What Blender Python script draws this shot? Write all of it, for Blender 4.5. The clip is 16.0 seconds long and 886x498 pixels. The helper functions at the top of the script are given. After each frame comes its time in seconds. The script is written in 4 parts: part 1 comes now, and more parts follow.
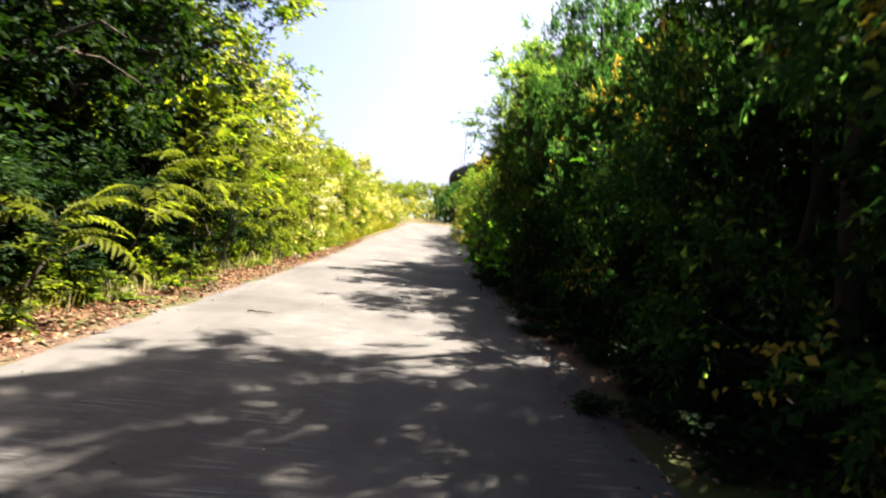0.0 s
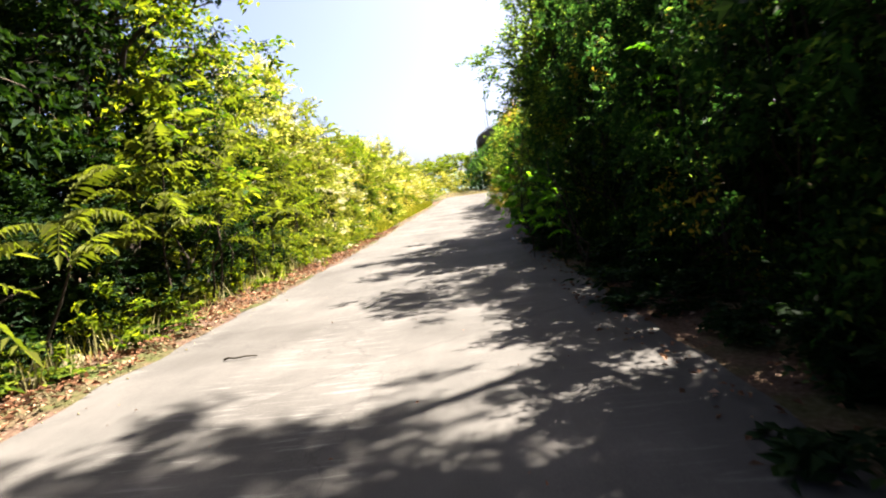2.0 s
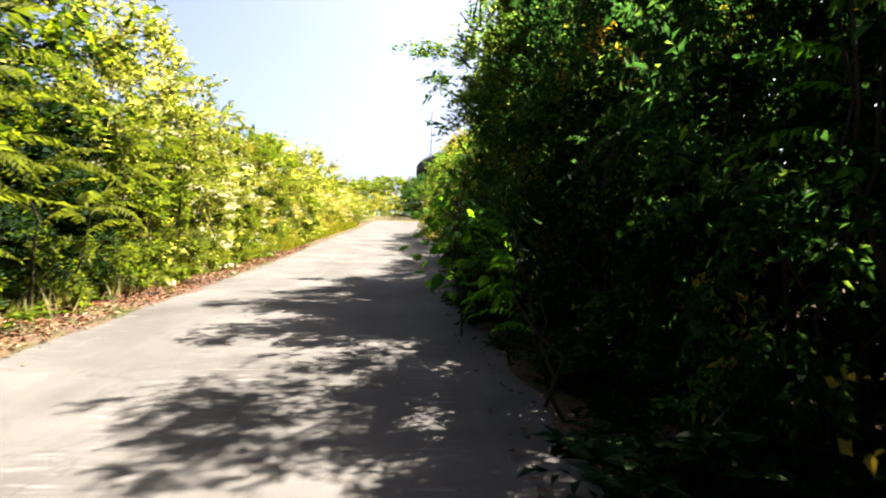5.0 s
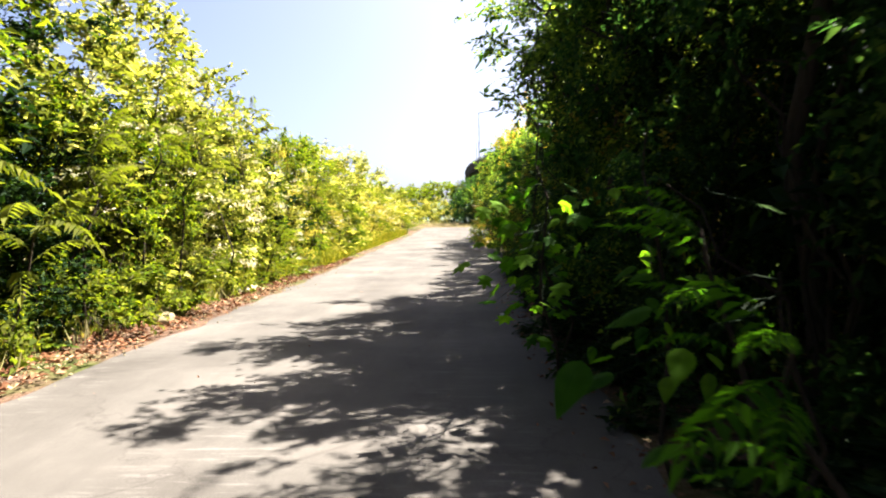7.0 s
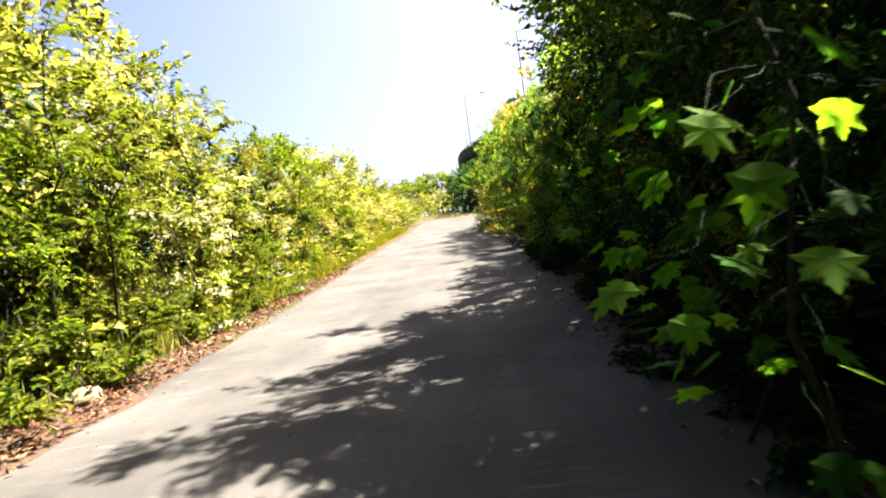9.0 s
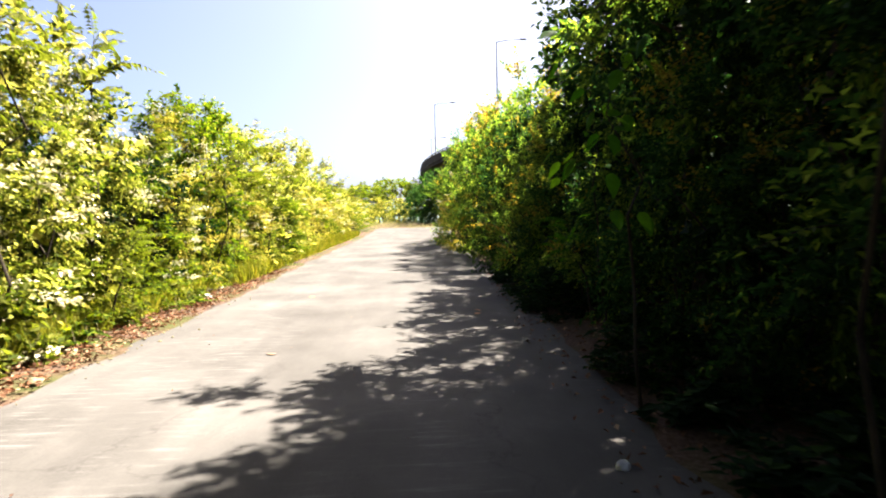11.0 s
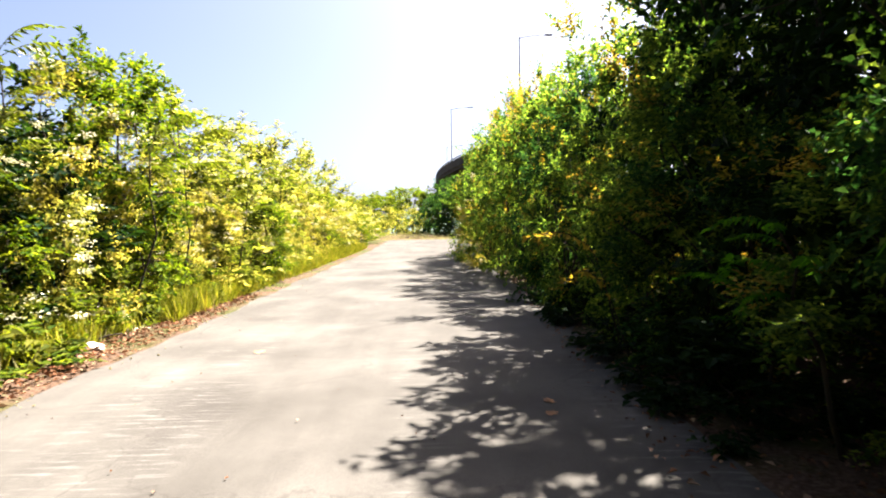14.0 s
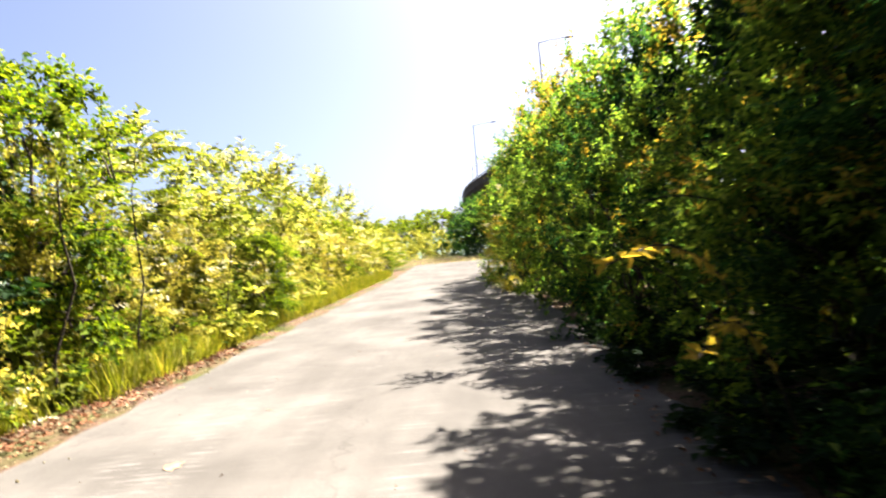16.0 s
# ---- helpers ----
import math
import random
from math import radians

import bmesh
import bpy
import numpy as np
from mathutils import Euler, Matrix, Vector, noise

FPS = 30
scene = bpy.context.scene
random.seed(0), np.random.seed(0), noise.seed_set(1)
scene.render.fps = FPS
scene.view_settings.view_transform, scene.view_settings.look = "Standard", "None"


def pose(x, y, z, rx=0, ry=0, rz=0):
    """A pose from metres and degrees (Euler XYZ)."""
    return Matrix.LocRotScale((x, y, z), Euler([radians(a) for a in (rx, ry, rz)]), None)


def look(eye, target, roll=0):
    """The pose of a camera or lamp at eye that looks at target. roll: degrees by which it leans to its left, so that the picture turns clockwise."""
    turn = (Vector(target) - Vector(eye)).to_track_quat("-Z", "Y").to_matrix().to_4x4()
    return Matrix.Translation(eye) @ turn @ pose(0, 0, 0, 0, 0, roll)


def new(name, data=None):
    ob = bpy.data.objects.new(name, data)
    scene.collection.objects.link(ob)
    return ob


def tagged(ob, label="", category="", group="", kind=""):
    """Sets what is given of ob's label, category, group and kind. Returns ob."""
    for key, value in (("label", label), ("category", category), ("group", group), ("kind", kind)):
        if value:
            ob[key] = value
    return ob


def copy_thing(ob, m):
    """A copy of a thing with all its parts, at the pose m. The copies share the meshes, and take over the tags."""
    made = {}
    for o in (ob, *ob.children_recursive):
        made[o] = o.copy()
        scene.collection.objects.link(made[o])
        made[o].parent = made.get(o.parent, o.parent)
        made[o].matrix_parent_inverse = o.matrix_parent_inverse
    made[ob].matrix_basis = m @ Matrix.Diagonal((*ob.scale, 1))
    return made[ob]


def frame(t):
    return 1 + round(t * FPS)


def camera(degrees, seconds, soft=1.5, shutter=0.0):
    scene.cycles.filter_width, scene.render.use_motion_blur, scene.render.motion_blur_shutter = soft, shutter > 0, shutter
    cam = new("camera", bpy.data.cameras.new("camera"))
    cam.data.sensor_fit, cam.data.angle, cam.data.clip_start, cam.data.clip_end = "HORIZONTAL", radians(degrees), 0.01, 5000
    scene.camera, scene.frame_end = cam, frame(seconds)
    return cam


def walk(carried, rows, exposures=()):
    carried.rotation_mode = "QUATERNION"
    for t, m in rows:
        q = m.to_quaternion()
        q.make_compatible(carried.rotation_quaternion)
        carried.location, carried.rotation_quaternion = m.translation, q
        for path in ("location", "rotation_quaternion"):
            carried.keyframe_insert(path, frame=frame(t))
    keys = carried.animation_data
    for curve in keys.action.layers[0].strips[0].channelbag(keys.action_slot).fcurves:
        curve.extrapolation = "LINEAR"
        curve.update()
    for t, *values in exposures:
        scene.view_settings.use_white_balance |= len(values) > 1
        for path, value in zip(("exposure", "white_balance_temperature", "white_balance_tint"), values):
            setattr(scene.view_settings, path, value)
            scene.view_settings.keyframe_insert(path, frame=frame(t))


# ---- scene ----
cam = camera(73.5, 16.0, 2.0, 0.4)
PATH = [
    (0, (0.212, 0.67, 1.551), (0.24, 2.668, 1.462), 5.6),
    (0.5, (0.222, 1.251, 1.546), (0.303, 3.234, 1.302), 0.9),
    (1, (0.306, 1.88, 1.53), (0.308, 3.869, 1.318), 0.6),
    (1.5, (0.341, 2.541, 1.48), (0.433, 4.538, 1.495), -6.2),
    (2, (0.404, 3.245, 1.41), (0.274, 5.233, 1.234), -7.1),
    (2.5, (0.454, 3.91, 1.404), (0.498, 5.909, 1.41), 0.8),
    (3, (0.525, 4.416, 1.452), (0.581, 6.415, 1.464), 0.2),
    (3.5, (0.573, 5.111, 1.474), (0.598, 7.106, 1.332), 2.1),
    (4, (0.595, 5.793, 1.47), (0.654, 7.792, 1.506), 0.7),
    (4.5, (0.675, 6.426, 1.502), (0.539, 8.421, 1.521), 1.5),
    (5, (0.678, 7.08, 1.532), (0.794, 9.074, 1.433), 2.0),
    (5.2, (0.703, 7.352, 1.535), (0.812, 9.347, 1.435), 0.6),
    (7.3, (0.541, 10.333, 1.472), (0.426, 12.328, 1.391), -1.2),
    (7.5, (0.475, 10.637, 1.45), (0.305, 12.627, 1.365), -2.2),
    (8, (0.348, 11.366, 1.478), (0.046, 13.342, 1.427), -5.8),
    (8.5, (0.256, 12.006, 1.5), (0.31, 14.004, 1.442), -3.6),
    (9, (0.18, 12.758, 1.468), (0.121, 14.754, 1.36), -7.8),
    (9.5, (0.13, 13.487, 1.502), (0.186, 15.483, 1.383), -3.3),
    (9.7, (0.12, 13.796, 1.52), (0.243, 15.792, 1.497), -4.5),
    (11.8, (-0.046, 17.327, 1.459), (0.14, 19.315, 1.349), 3.0),
    (12, (-0.104, 17.666, 1.467), (0.152, 19.65, 1.509), 2.2),
    (12.5, (-0.151, 18.461, 1.418), (-0.035, 20.458, 1.441), -5.4),
    (13, (-0.16, 19.229, 1.4), (0.01, 21.219, 1.304), -1.4),
    (13.5, (0.01, 20.028, 1.427), (0.194, 22.019, 1.467), -3.1),
    (14, (0.119, 20.726, 1.455), (0.175, 22.725, 1.412), -0.9),
    (14.5, (0.26, 21.295, 1.469), (0.467, 23.284, 1.439), -1.6),
    (15, (0.34, 22.061, 1.473), (0.356, 24.061, 1.483), -2.2),
    (15.5, (0.411, 22.735, 1.504), (0.518, 24.732, 1.499), -0.5),
    (16, (0.422, 23.533, 1.499), (0.37, 25.532, 1.533), -5.0),
]
EXPOSURE, SKY = 3.78, 0.026
walk(cam, [(t, look(eye, target, roll)) for t, eye, target, roll in PATH], [(0, EXPOSURE, 6080, 13), (16, EXPOSURE, 6080, 13)])

# ---------------------------------------------------------------- light
SUN_EL, SUN_AZ = radians(54), radians(50)
sun_dir = Vector((math.sin(SUN_AZ) * math.cos(SUN_EL), math.cos(SUN_AZ) * math.cos(SUN_EL), math.sin(SUN_EL)))
world = bpy.data.worlds.new("sky")
scene.world = world
world.use_nodes = True
wn = world.node_tree
sky = wn.nodes.new("ShaderNodeTexSky")
sky.sky_type = "NISHITA"
sky.sun_disc = False
sky.sun_elevation, sky.sun_rotation = SUN_EL, SUN_AZ
sky.dust_density, sky.ozone_density, sky.air_density = 4.2, 0.0, 0.5
wn.links.new(sky.outputs[0], wn.nodes["Background"].inputs[0])
wn.nodes["Background"].inputs[1].default_value = SKY
sun_data = bpy.data.lights.new("sun", "SUN")
sun_data.energy, sun_data.angle, sun_data.color = 5.0, radians(0.53), (1.0, 0.89, 0.71)
sun = new("sun", sun_data)
sun.matrix_world = Matrix.Translation((60, 20, 90)) @ sun_dir.to_track_quat("Z", "Y").to_matrix().to_4x4()


# ---------------------------------------------------------------- materials
def material(name):
    m = bpy.data.materials.new(name)
    m.use_nodes = True
    t = m.node_tree
    return m, t, t.nodes["Principled BSDF"], t.nodes["Material Output"]


def node(t, kind, **sets):
    n = t.nodes.new(kind)
    for k, v in sets.items():
        n.inputs[k.replace("_", " ")].default_value = v
    return n


def ramp(t, fac, stops):
    r = t.nodes.new("ShaderNodeValToRGB")
    e = r.color_ramp.elements
    while len(e) < len(stops):
        e.new(0.5)
    for k, (p, c) in zip(e, stops):
        k.position, k.color = p, (*c, 1)
    t.links.new(fac, r.inputs[0])
    return r.outputs[0]


def mixed(t, fac, a, b, mode="MIX"):
    m = t.nodes.new("ShaderNodeMix")
    m.data_type, m.blend_type = "RGBA", mode
    for s, v in ((m.inputs[0], fac), (m.inputs[6], a), (m.inputs[7], b)):
        if isinstance(v, (int, float)):
            s.default_value = v
        elif isinstance(v, tuple):
            s.default_value = (*v, 1)
        else:
            t.links.new(v, s)
    return m.outputs[2]


def place(t, scale=(1, 1, 1)):
    c = t.nodes.new("ShaderNodeTexCoord")
    m = t.nodes.new("ShaderNodeMapping")
    m.inputs["Scale"].default_value = scale
    t.links.new(c.outputs["Object"], m.inputs[0])
    return m.outputs[0]


def noise_tex(t, vec, scale, detail=4, rough=0.55):
    n = node(t, "ShaderNodeTexNoise", Scale=scale, Detail=detail, Roughness=rough)
    t.links.new(vec, n.inputs["Vector"])
    return n.outputs["Fac"]


def bump(t, bsdf, height, strength, dist):
    b = node(t, "ShaderNodeBump", Strength=strength, Distance=dist)
    t.links.new(height, b.inputs["Height"])
    t.links.new(b.outputs[0], bsdf.inputs["Normal"])


def leaf_material(name, stops, through_colour, share=0.35, rough=0.7, single=False):
    """A leaf: coloured coat with some gloss, and light that shines through."""
    m, t, b, out = material(name)
    g = t.nodes.new("ShaderNodeNewGeometry")
    o = t.nodes.new("ShaderNodeObjectInfo")
    col = ramp(t, o.outputs["Random"] if single else g.outputs["Random Per Island"], stops)
    n = noise_tex(t, place(t), 1.3, 2)
    col = mixed(t, 0.55, col, ramp(t, n, [(0.32, (0.22, 0.30, 0.26)), (0.68, (1.45, 1.4, 1.35))]), "MULTIPLY")
    col = mixed(t, 0.5, col, ramp(t, o.outputs["Random"], [(0, (0.8, 0.9, 0.9)), (1, (1.15, 1.05, 0.9))]), "MULTIPLY")
    t.links.new(col, b.inputs["Base Color"])
    b.inputs["Roughness"].default_value = rough
    b.inputs["Specular IOR Level"].default_value = 0.03
    tr = t.nodes.new("ShaderNodeBsdfTranslucent")
    t.links.new(mixed(t, 1.0, col, through_colour, "MULTIPLY"), tr.inputs[0])
    mx = t.nodes.new("ShaderNodeMixShader")
    mx.inputs[0].default_value = share
    t.links.new(b.outputs[0], mx.inputs[1])
    t.links.new(tr.outputs[0], mx.inputs[2])
    t.links.new(mx.outputs[0], out.inputs[0])
    return m


def plain(name, a, b2, scale=6.0, rough=0.85, bumpy=0.3, dist=0.01, stretch=(1, 1, 1)):
    m, t, b, out = material(name)
    v = place(t, stretch)
    n = noise_tex(t, v, scale, 6, 0.65)
    fine = noise_tex(t, v, scale * 9, 3)
    col = ramp(t, n, [(0.3, a), (0.7, b2)])
    col = mixed(t, 0.5, col, ramp(t, fine, [(0.3, (0.7, 0.7, 0.7)), (0.7, (1.2, 1.2, 1.2))]), "MULTIPLY")
    t.links.new(col, b.inputs["Base Color"])
    b.inputs["Roughness"].default_value = rough
    b.inputs["Specular IOR Level"].default_value = 0.1
    bump(t, b, fine, bumpy, dist)
    return m


LEAF_YELLOW = leaf_material("leaf_yellow_green", [(0, (0.016, 0.028, 0.003)), (0.45, (0.084, 0.097, 0.012)), (0.85, (0.195, 0.192, 0.036)), (1, (0.37, 0.33, 0.11))], (1.9, 1.9, 1.0), 0.42)
LEAF_PALE = leaf_material("leaf_pale_feathery", [(0, (0.07, 0.075, 0.010)), (0.5, (0.21, 0.19, 0.026)), (1, (0.37, 0.32, 0.09))], (1.7, 1.7, 0.9), 0.42)
LEAF_SUMAC = leaf_material("leaf_sumac_green", [(0, (0.024, 0.036, 0.006)), (1, (0.082, 0.086, 0.014))], (2.0, 2.2, 0.5), 0.45)
# Brighter hedge leaf, its tone raised for the sunlit stretches
LEAF_HEDGE = leaf_material("leaf_hedge_green", [(0, (0.008, 0.022, 0.008)), (0.6, (0.048, 0.072, 0.014)), (1, (0.14, 0.160, 0.032))], (2.7, 3.1, 1.1), 0.46)
LEAF_GREEN = leaf_material("leaf_fresh_green", [(0, (0.010, 0.028, 0.004)), (0.6, (0.060, 0.084, 0.007)), (1, (0.125, 0.145, 0.012))], (2.3, 2.3, 0.4), 0.4)
# Hedge leaf darkened to paint its shade; the top stop stands for sunlit leaves
LEAF_SHADE_DEEP = leaf_material("leaf_deep_green_shade", [(0, (0.005, 0.013, 0.004)), (0.6, (0.014, 0.029, 0.010)), (0.9, (0.025, 0.040, 0.014)), (1, (0.085, 0.105, 0.020))], (3.0, 3.9, 1.6), 0.42, 0.65)
# Leaf-to-leaf green variation, widened so bright leaves pass for sunlit, dark for shaded
LEAF_BROAD = leaf_material("leaf_broad_sun_and_shade", [(0, (0.016, 0.050, 0.006)), (0.6, (0.034, 0.092, 0.008)), (1, (0.080, 0.165, 0.011))], (2.4, 2.4, 0.5), 0.6, 0.7, True)
# Deep green frond for the hedge side, shade put into its colour
LEAF_SHADE_FROND = leaf_material("leaf_shade_toned_frond", [(0, (0.014, 0.042, 0.005)), (1, (0.038, 0.085, 0.008))], (2.4, 3.0, 0.4), 0.5)
# Leaf tone darkened to paint self-shade and gaps inside bank and hedge
LEAF_SHADE_DARK = leaf_material("leaf_dark_green_shade", [(0, (0.004, 0.010, 0.003)), (0.7, (0.009, 0.021, 0.008)), (1, (0.026, 0.044, 0.010))], (1.6, 1.8, 0.4), 0.25)
LEAF_FAR = leaf_material("leaf_far_green", [(0, (0.05, 0.075, 0.008)), (1, (0.13, 0.14, 0.016))], (1.6, 1.8, 0.5), 0.35)
BLOSSOM = leaf_material("cream_blossom", [(0, (0.34, 0.31, 0.21)), (1, (0.62, 0.58, 0.46))], (1, 1, 0.8), 0.25, 0.7)
# Golden shoot colour, raised to paint sunlight on the hedge's upper sprays
GOLDEN_SUNLIT = leaf_material("golden_sunlit_shoot", [(0, (0.10, 0.078, 0.012)), (1, (0.25, 0.19, 0.045))], (2.2, 2.0, 0.6), 0.45)
GRASS = leaf_material("grass_green", [(0, (0.08, 0.095, 0.010)), (0.6, (0.17, 0.175, 0.020)), (1, (0.26, 0.23, 0.06))], (1.6, 1.6, 0.5), 0.45)
STRAW = leaf_material("dry_grass", [(0, (0.14, 0.125, 0.065)), (1, (0.25, 0.22, 0.13))], (1.6, 1.6, 1.2), 0.5, 0.8)
LITTER = leaf_material("dead_leaf", [(0, (0.055, 0.025, 0.014)), (0.7, (0.15, 0.070, 0.040)), (1, (0.29, 0.185, 0.125))], (1.1, 0.9, 0.7), 0.1, 0.8)
BARK = plain("bark", (0.020, 0.016, 0.012), (0.06, 0.046, 0.034), 9, 0.95, 0.8, 0.02, (1, 1, 0.25))
TWIG = plain("twig_bark", (0.012, 0.009, 0.006), (0.036, 0.028, 0.018), 14, 0.9, 0.4, 0.005, (1, 1, 0.3))
CONCRETE = plain("weathered_concrete", (0.035, 0.032, 0.030), (0.065, 0.06, 0.056), 1.2, 0.9, 0.3, 0.01)
STEEL = plain("galvanised_steel", (0.10, 0.105, 0.11), (0.17, 0.175, 0.18), 4, 0.5, 0.1, 0.002)
ROCK = plain("pale_rock", (0.09, 0.075, 0.04), (0.17, 0.14, 0.085), 7, 0.9, 0.7, 0.02)
WHITE_ROCK = plain("white_rock", (0.30, 0.29, 0.28), (0.45, 0.44, 0.43), 7, 0.9, 0.5, 0.01)
HILL = plain("wooded_hill", (0.05, 0.075, 0.06), (0.08, 0.105, 0.085), 0.02, 1.0, 0.2, 1.0)


def road_material():
    m, t, b, out = material("worn_road_surface")
    v = place(t)
    big = noise_tex(t, v, 0.45, 5, 0.6)
    mid = noise_tex(t, place(t, (1.0, 0.16, 1)), 2.6, 6, 0.7)
    grit = noise_tex(t, v, 140, 2, 0.6)
    ribs = noise_tex(t, place(t, (0.7, 7.0, 1)), 2.4, 4, 0.7)
    lanes = noise_tex(t, place(t, (1.0, 0.06, 1)), 1.1, 2, 0.5)
    col = ramp(t, big, [(0.3, (0.032, 0.030, 0.028)), (0.5, (0.0465, 0.044, 0.0415)), (0.72, (0.068, 0.063, 0.059))])
    col = mixed(t, 0.6, col, ramp(t, mid, [(0.3, (0.78, 0.77, 0.76)), (0.7, (1.18, 1.17, 1.15))]), "MULTIPLY")
    # pale scuffed ridges that run across the lanes
    rub = t.nodes.new("ShaderNodeMath")
    rub.operation = "MULTIPLY"
    t.links.new(ramp(t, ribs, [(0.54, (0, 0, 0)), (0.66, (1, 1, 1))]), rub.inputs[0])
    t.links.new(ramp(t, lanes, [(0.47, (0, 0, 0)), (0.60, (0.75, 0.75, 0.75))]), rub.inputs[1])
    col = mixed(t, rub.outputs[0], col, (0.098, 0.093, 0.089))
    col = mixed(t, 0.7, col, ramp(t, grit, [(0.25, (0.6, 0.6, 0.6)), (0.75, (1.4, 1.4, 1.4))]), "MULTIPLY")
    # cracks
    vo = node(t, "ShaderNodeTexVoronoi", Scale=0.35)
    vo.feature = "DISTANCE_TO_EDGE"
    wob = noise_tex(t, v, 3.0, 4)
    add = t.nodes.new("ShaderNodeVectorMath")
    add.operation = "MULTIPLY_ADD"
    t.links.new(wob, add.inputs[0])
    add.inputs[1].default_value = (0.9, 0.9, 0)
    t.links.new(v, add.inputs[2])
    t.links.new(add.outputs[0], vo.inputs["Vector"])
    col = mixed(t, ramp(t, vo.outputs["Distance"], [(0.0, (0.45, 0.45, 0.45)), (0.006, (0, 0, 0))]), col, (0.02, 0.018, 0.017))
    t.links.new(col, b.inputs["Base Color"])
    b.inputs["Roughness"].default_value = 0.85
    b.inputs["Specular IOR Level"].default_value = 0.06
    bump(t, b, grit, 0.35, 0.004)
    return m


def soil_material():
    m, t, b, out = material("leaf_strewn_soil")
    v = place(t)
    big = noise_tex(t, v, 0.7, 5, 0.6)
    fine = noise_tex(t, v, 24, 5, 0.7)
    col = ramp(t, fine, [(0.3, (0.022, 0.013, 0.008)), (0.5, (0.056, 0.035, 0.024)), (0.75, (0.115, 0.078, 0.058))])
    col = mixed(t, ramp(t, big, [(0.45, (0, 0, 0)), (0.62, (1, 1, 1))]), col, mixed(t, fine, (0.016, 0.022, 0.006), (0.050, 0.056, 0.016)))
    t.links.new(col, b.inputs["Base Color"])
    b.inputs["Roughness"].default_value = 1.0
    b.inputs["Specular IOR Level"].default_value = 0.05
    bump(t, b, fine, 0.8, 0.03)
    return m


ROAD, SOIL = road_material(), soil_material()


# ---------------------------------------------------------------- mesh helpers
def solid(name, V, F, mat, parent=None, label="", smooth=False):
    me = bpy.data.meshes.new(name)
    me.from_pydata(np.asarray(V).tolist(), [], [list(map(int, f)) for f in F])
    me.materials.append(mat)
    if smooth:
        me.polygons.foreach_set("use_smooth", [True] * len(me.polygons))
    me.update()
    ob = new(name, me)
    if parent:
        ob.parent = parent
    if label:
        ob["label"] = label
    return ob


def part(name, bm, mat, parent, label=""):
    me = bpy.data.meshes.new(name)
    bm.to_mesh(me)
    bm.free()
    me.materials.append(mat)
    ob = new(name, me)
    if parent:
        ob.parent = parent
    if label:
        ob["label"] = label
    return ob


def thing(name, label, category, group="", at=(0, 0, 0)):
    ob = new(name)
    ob.empty_display_size = 0.2
    ob.location = at
    return tagged(ob, label, category, group)


def unit(v):
    return v / np.maximum(np.linalg.norm(v, axis=-1, keepdims=True), 1e-9)


def leaf_arrays(P, D, N, L, W, droop=0.15, fold=0.25):
    """Pointed leaves folded along the midrib: base P, direction D, upper side N."""
    S = unit(np.cross(D, N))
    N = np.cross(S, D)
    L, W = np.broadcast_to(L, len(P))[:, None], np.broadcast_to(W, len(P))[:, None]
    mid = P + D * L * 0.42
    up = N * W * fold
    V = np.stack([P, mid + S * W / 2 + up, P + D * L - N * L * droop, mid - S * W / 2 + up], 1).reshape(-1, 3)
    k = np.arange(len(P))[:, None] * 4
    return V, np.concatenate([k + [0, 1, 2], k + [0, 2, 3]], 1).reshape(-1, 3)


def join(pieces):
    V, F, n = [], [], 0
    for v, f in pieces:
        V.append(np.asarray(v))
        F.extend((np.asarray(f) + n).tolist())
        n += len(v)
    return np.concatenate(V), F


def tube(pts, radii, sides=6):
    """A tapered branch along the points, closed at its tip."""
    pts, V, F = np.asarray(pts, float), [], []
    for i, p in enumerate(pts):
        d = unit(pts[min(i + 1, len(pts) - 1)] - pts[max(i - 1, 0)])
        a = unit(np.cross(d, (0.31, 0.87, 0.12)))
        b = np.cross(d, a)
        for k in range(sides):
            w = 2 * math.pi * k / sides
            V.append(p + radii[i] * (a * math.cos(w) + b * math.sin(w)))
    for i in range(len(pts) - 1):
        for k in range(sides):
            q = (k + 1) % sides
            F.append([i * sides + k, i * sides + q, (i + 1) * sides + q])
            F.append([i * sides + k, (i + 1) * sides + q, (i + 1) * sides + k])
    return np.array(V), F


def bent(rng, a, b, n=5, wander=0.08):
    a, b = np.asarray(a, float), np.asarray(b, float)
    s = np.linspace(0, 1, n)[:, None]
    out = a + (b - a) * s
    out[1:-1] += rng.normal(0, wander * np.linalg.norm(b - a), (n - 2, 3))
    out[:, 2] += np.sin(s[:, 0] * math.pi) * 0.06 * np.linalg.norm(b - a)
    return out


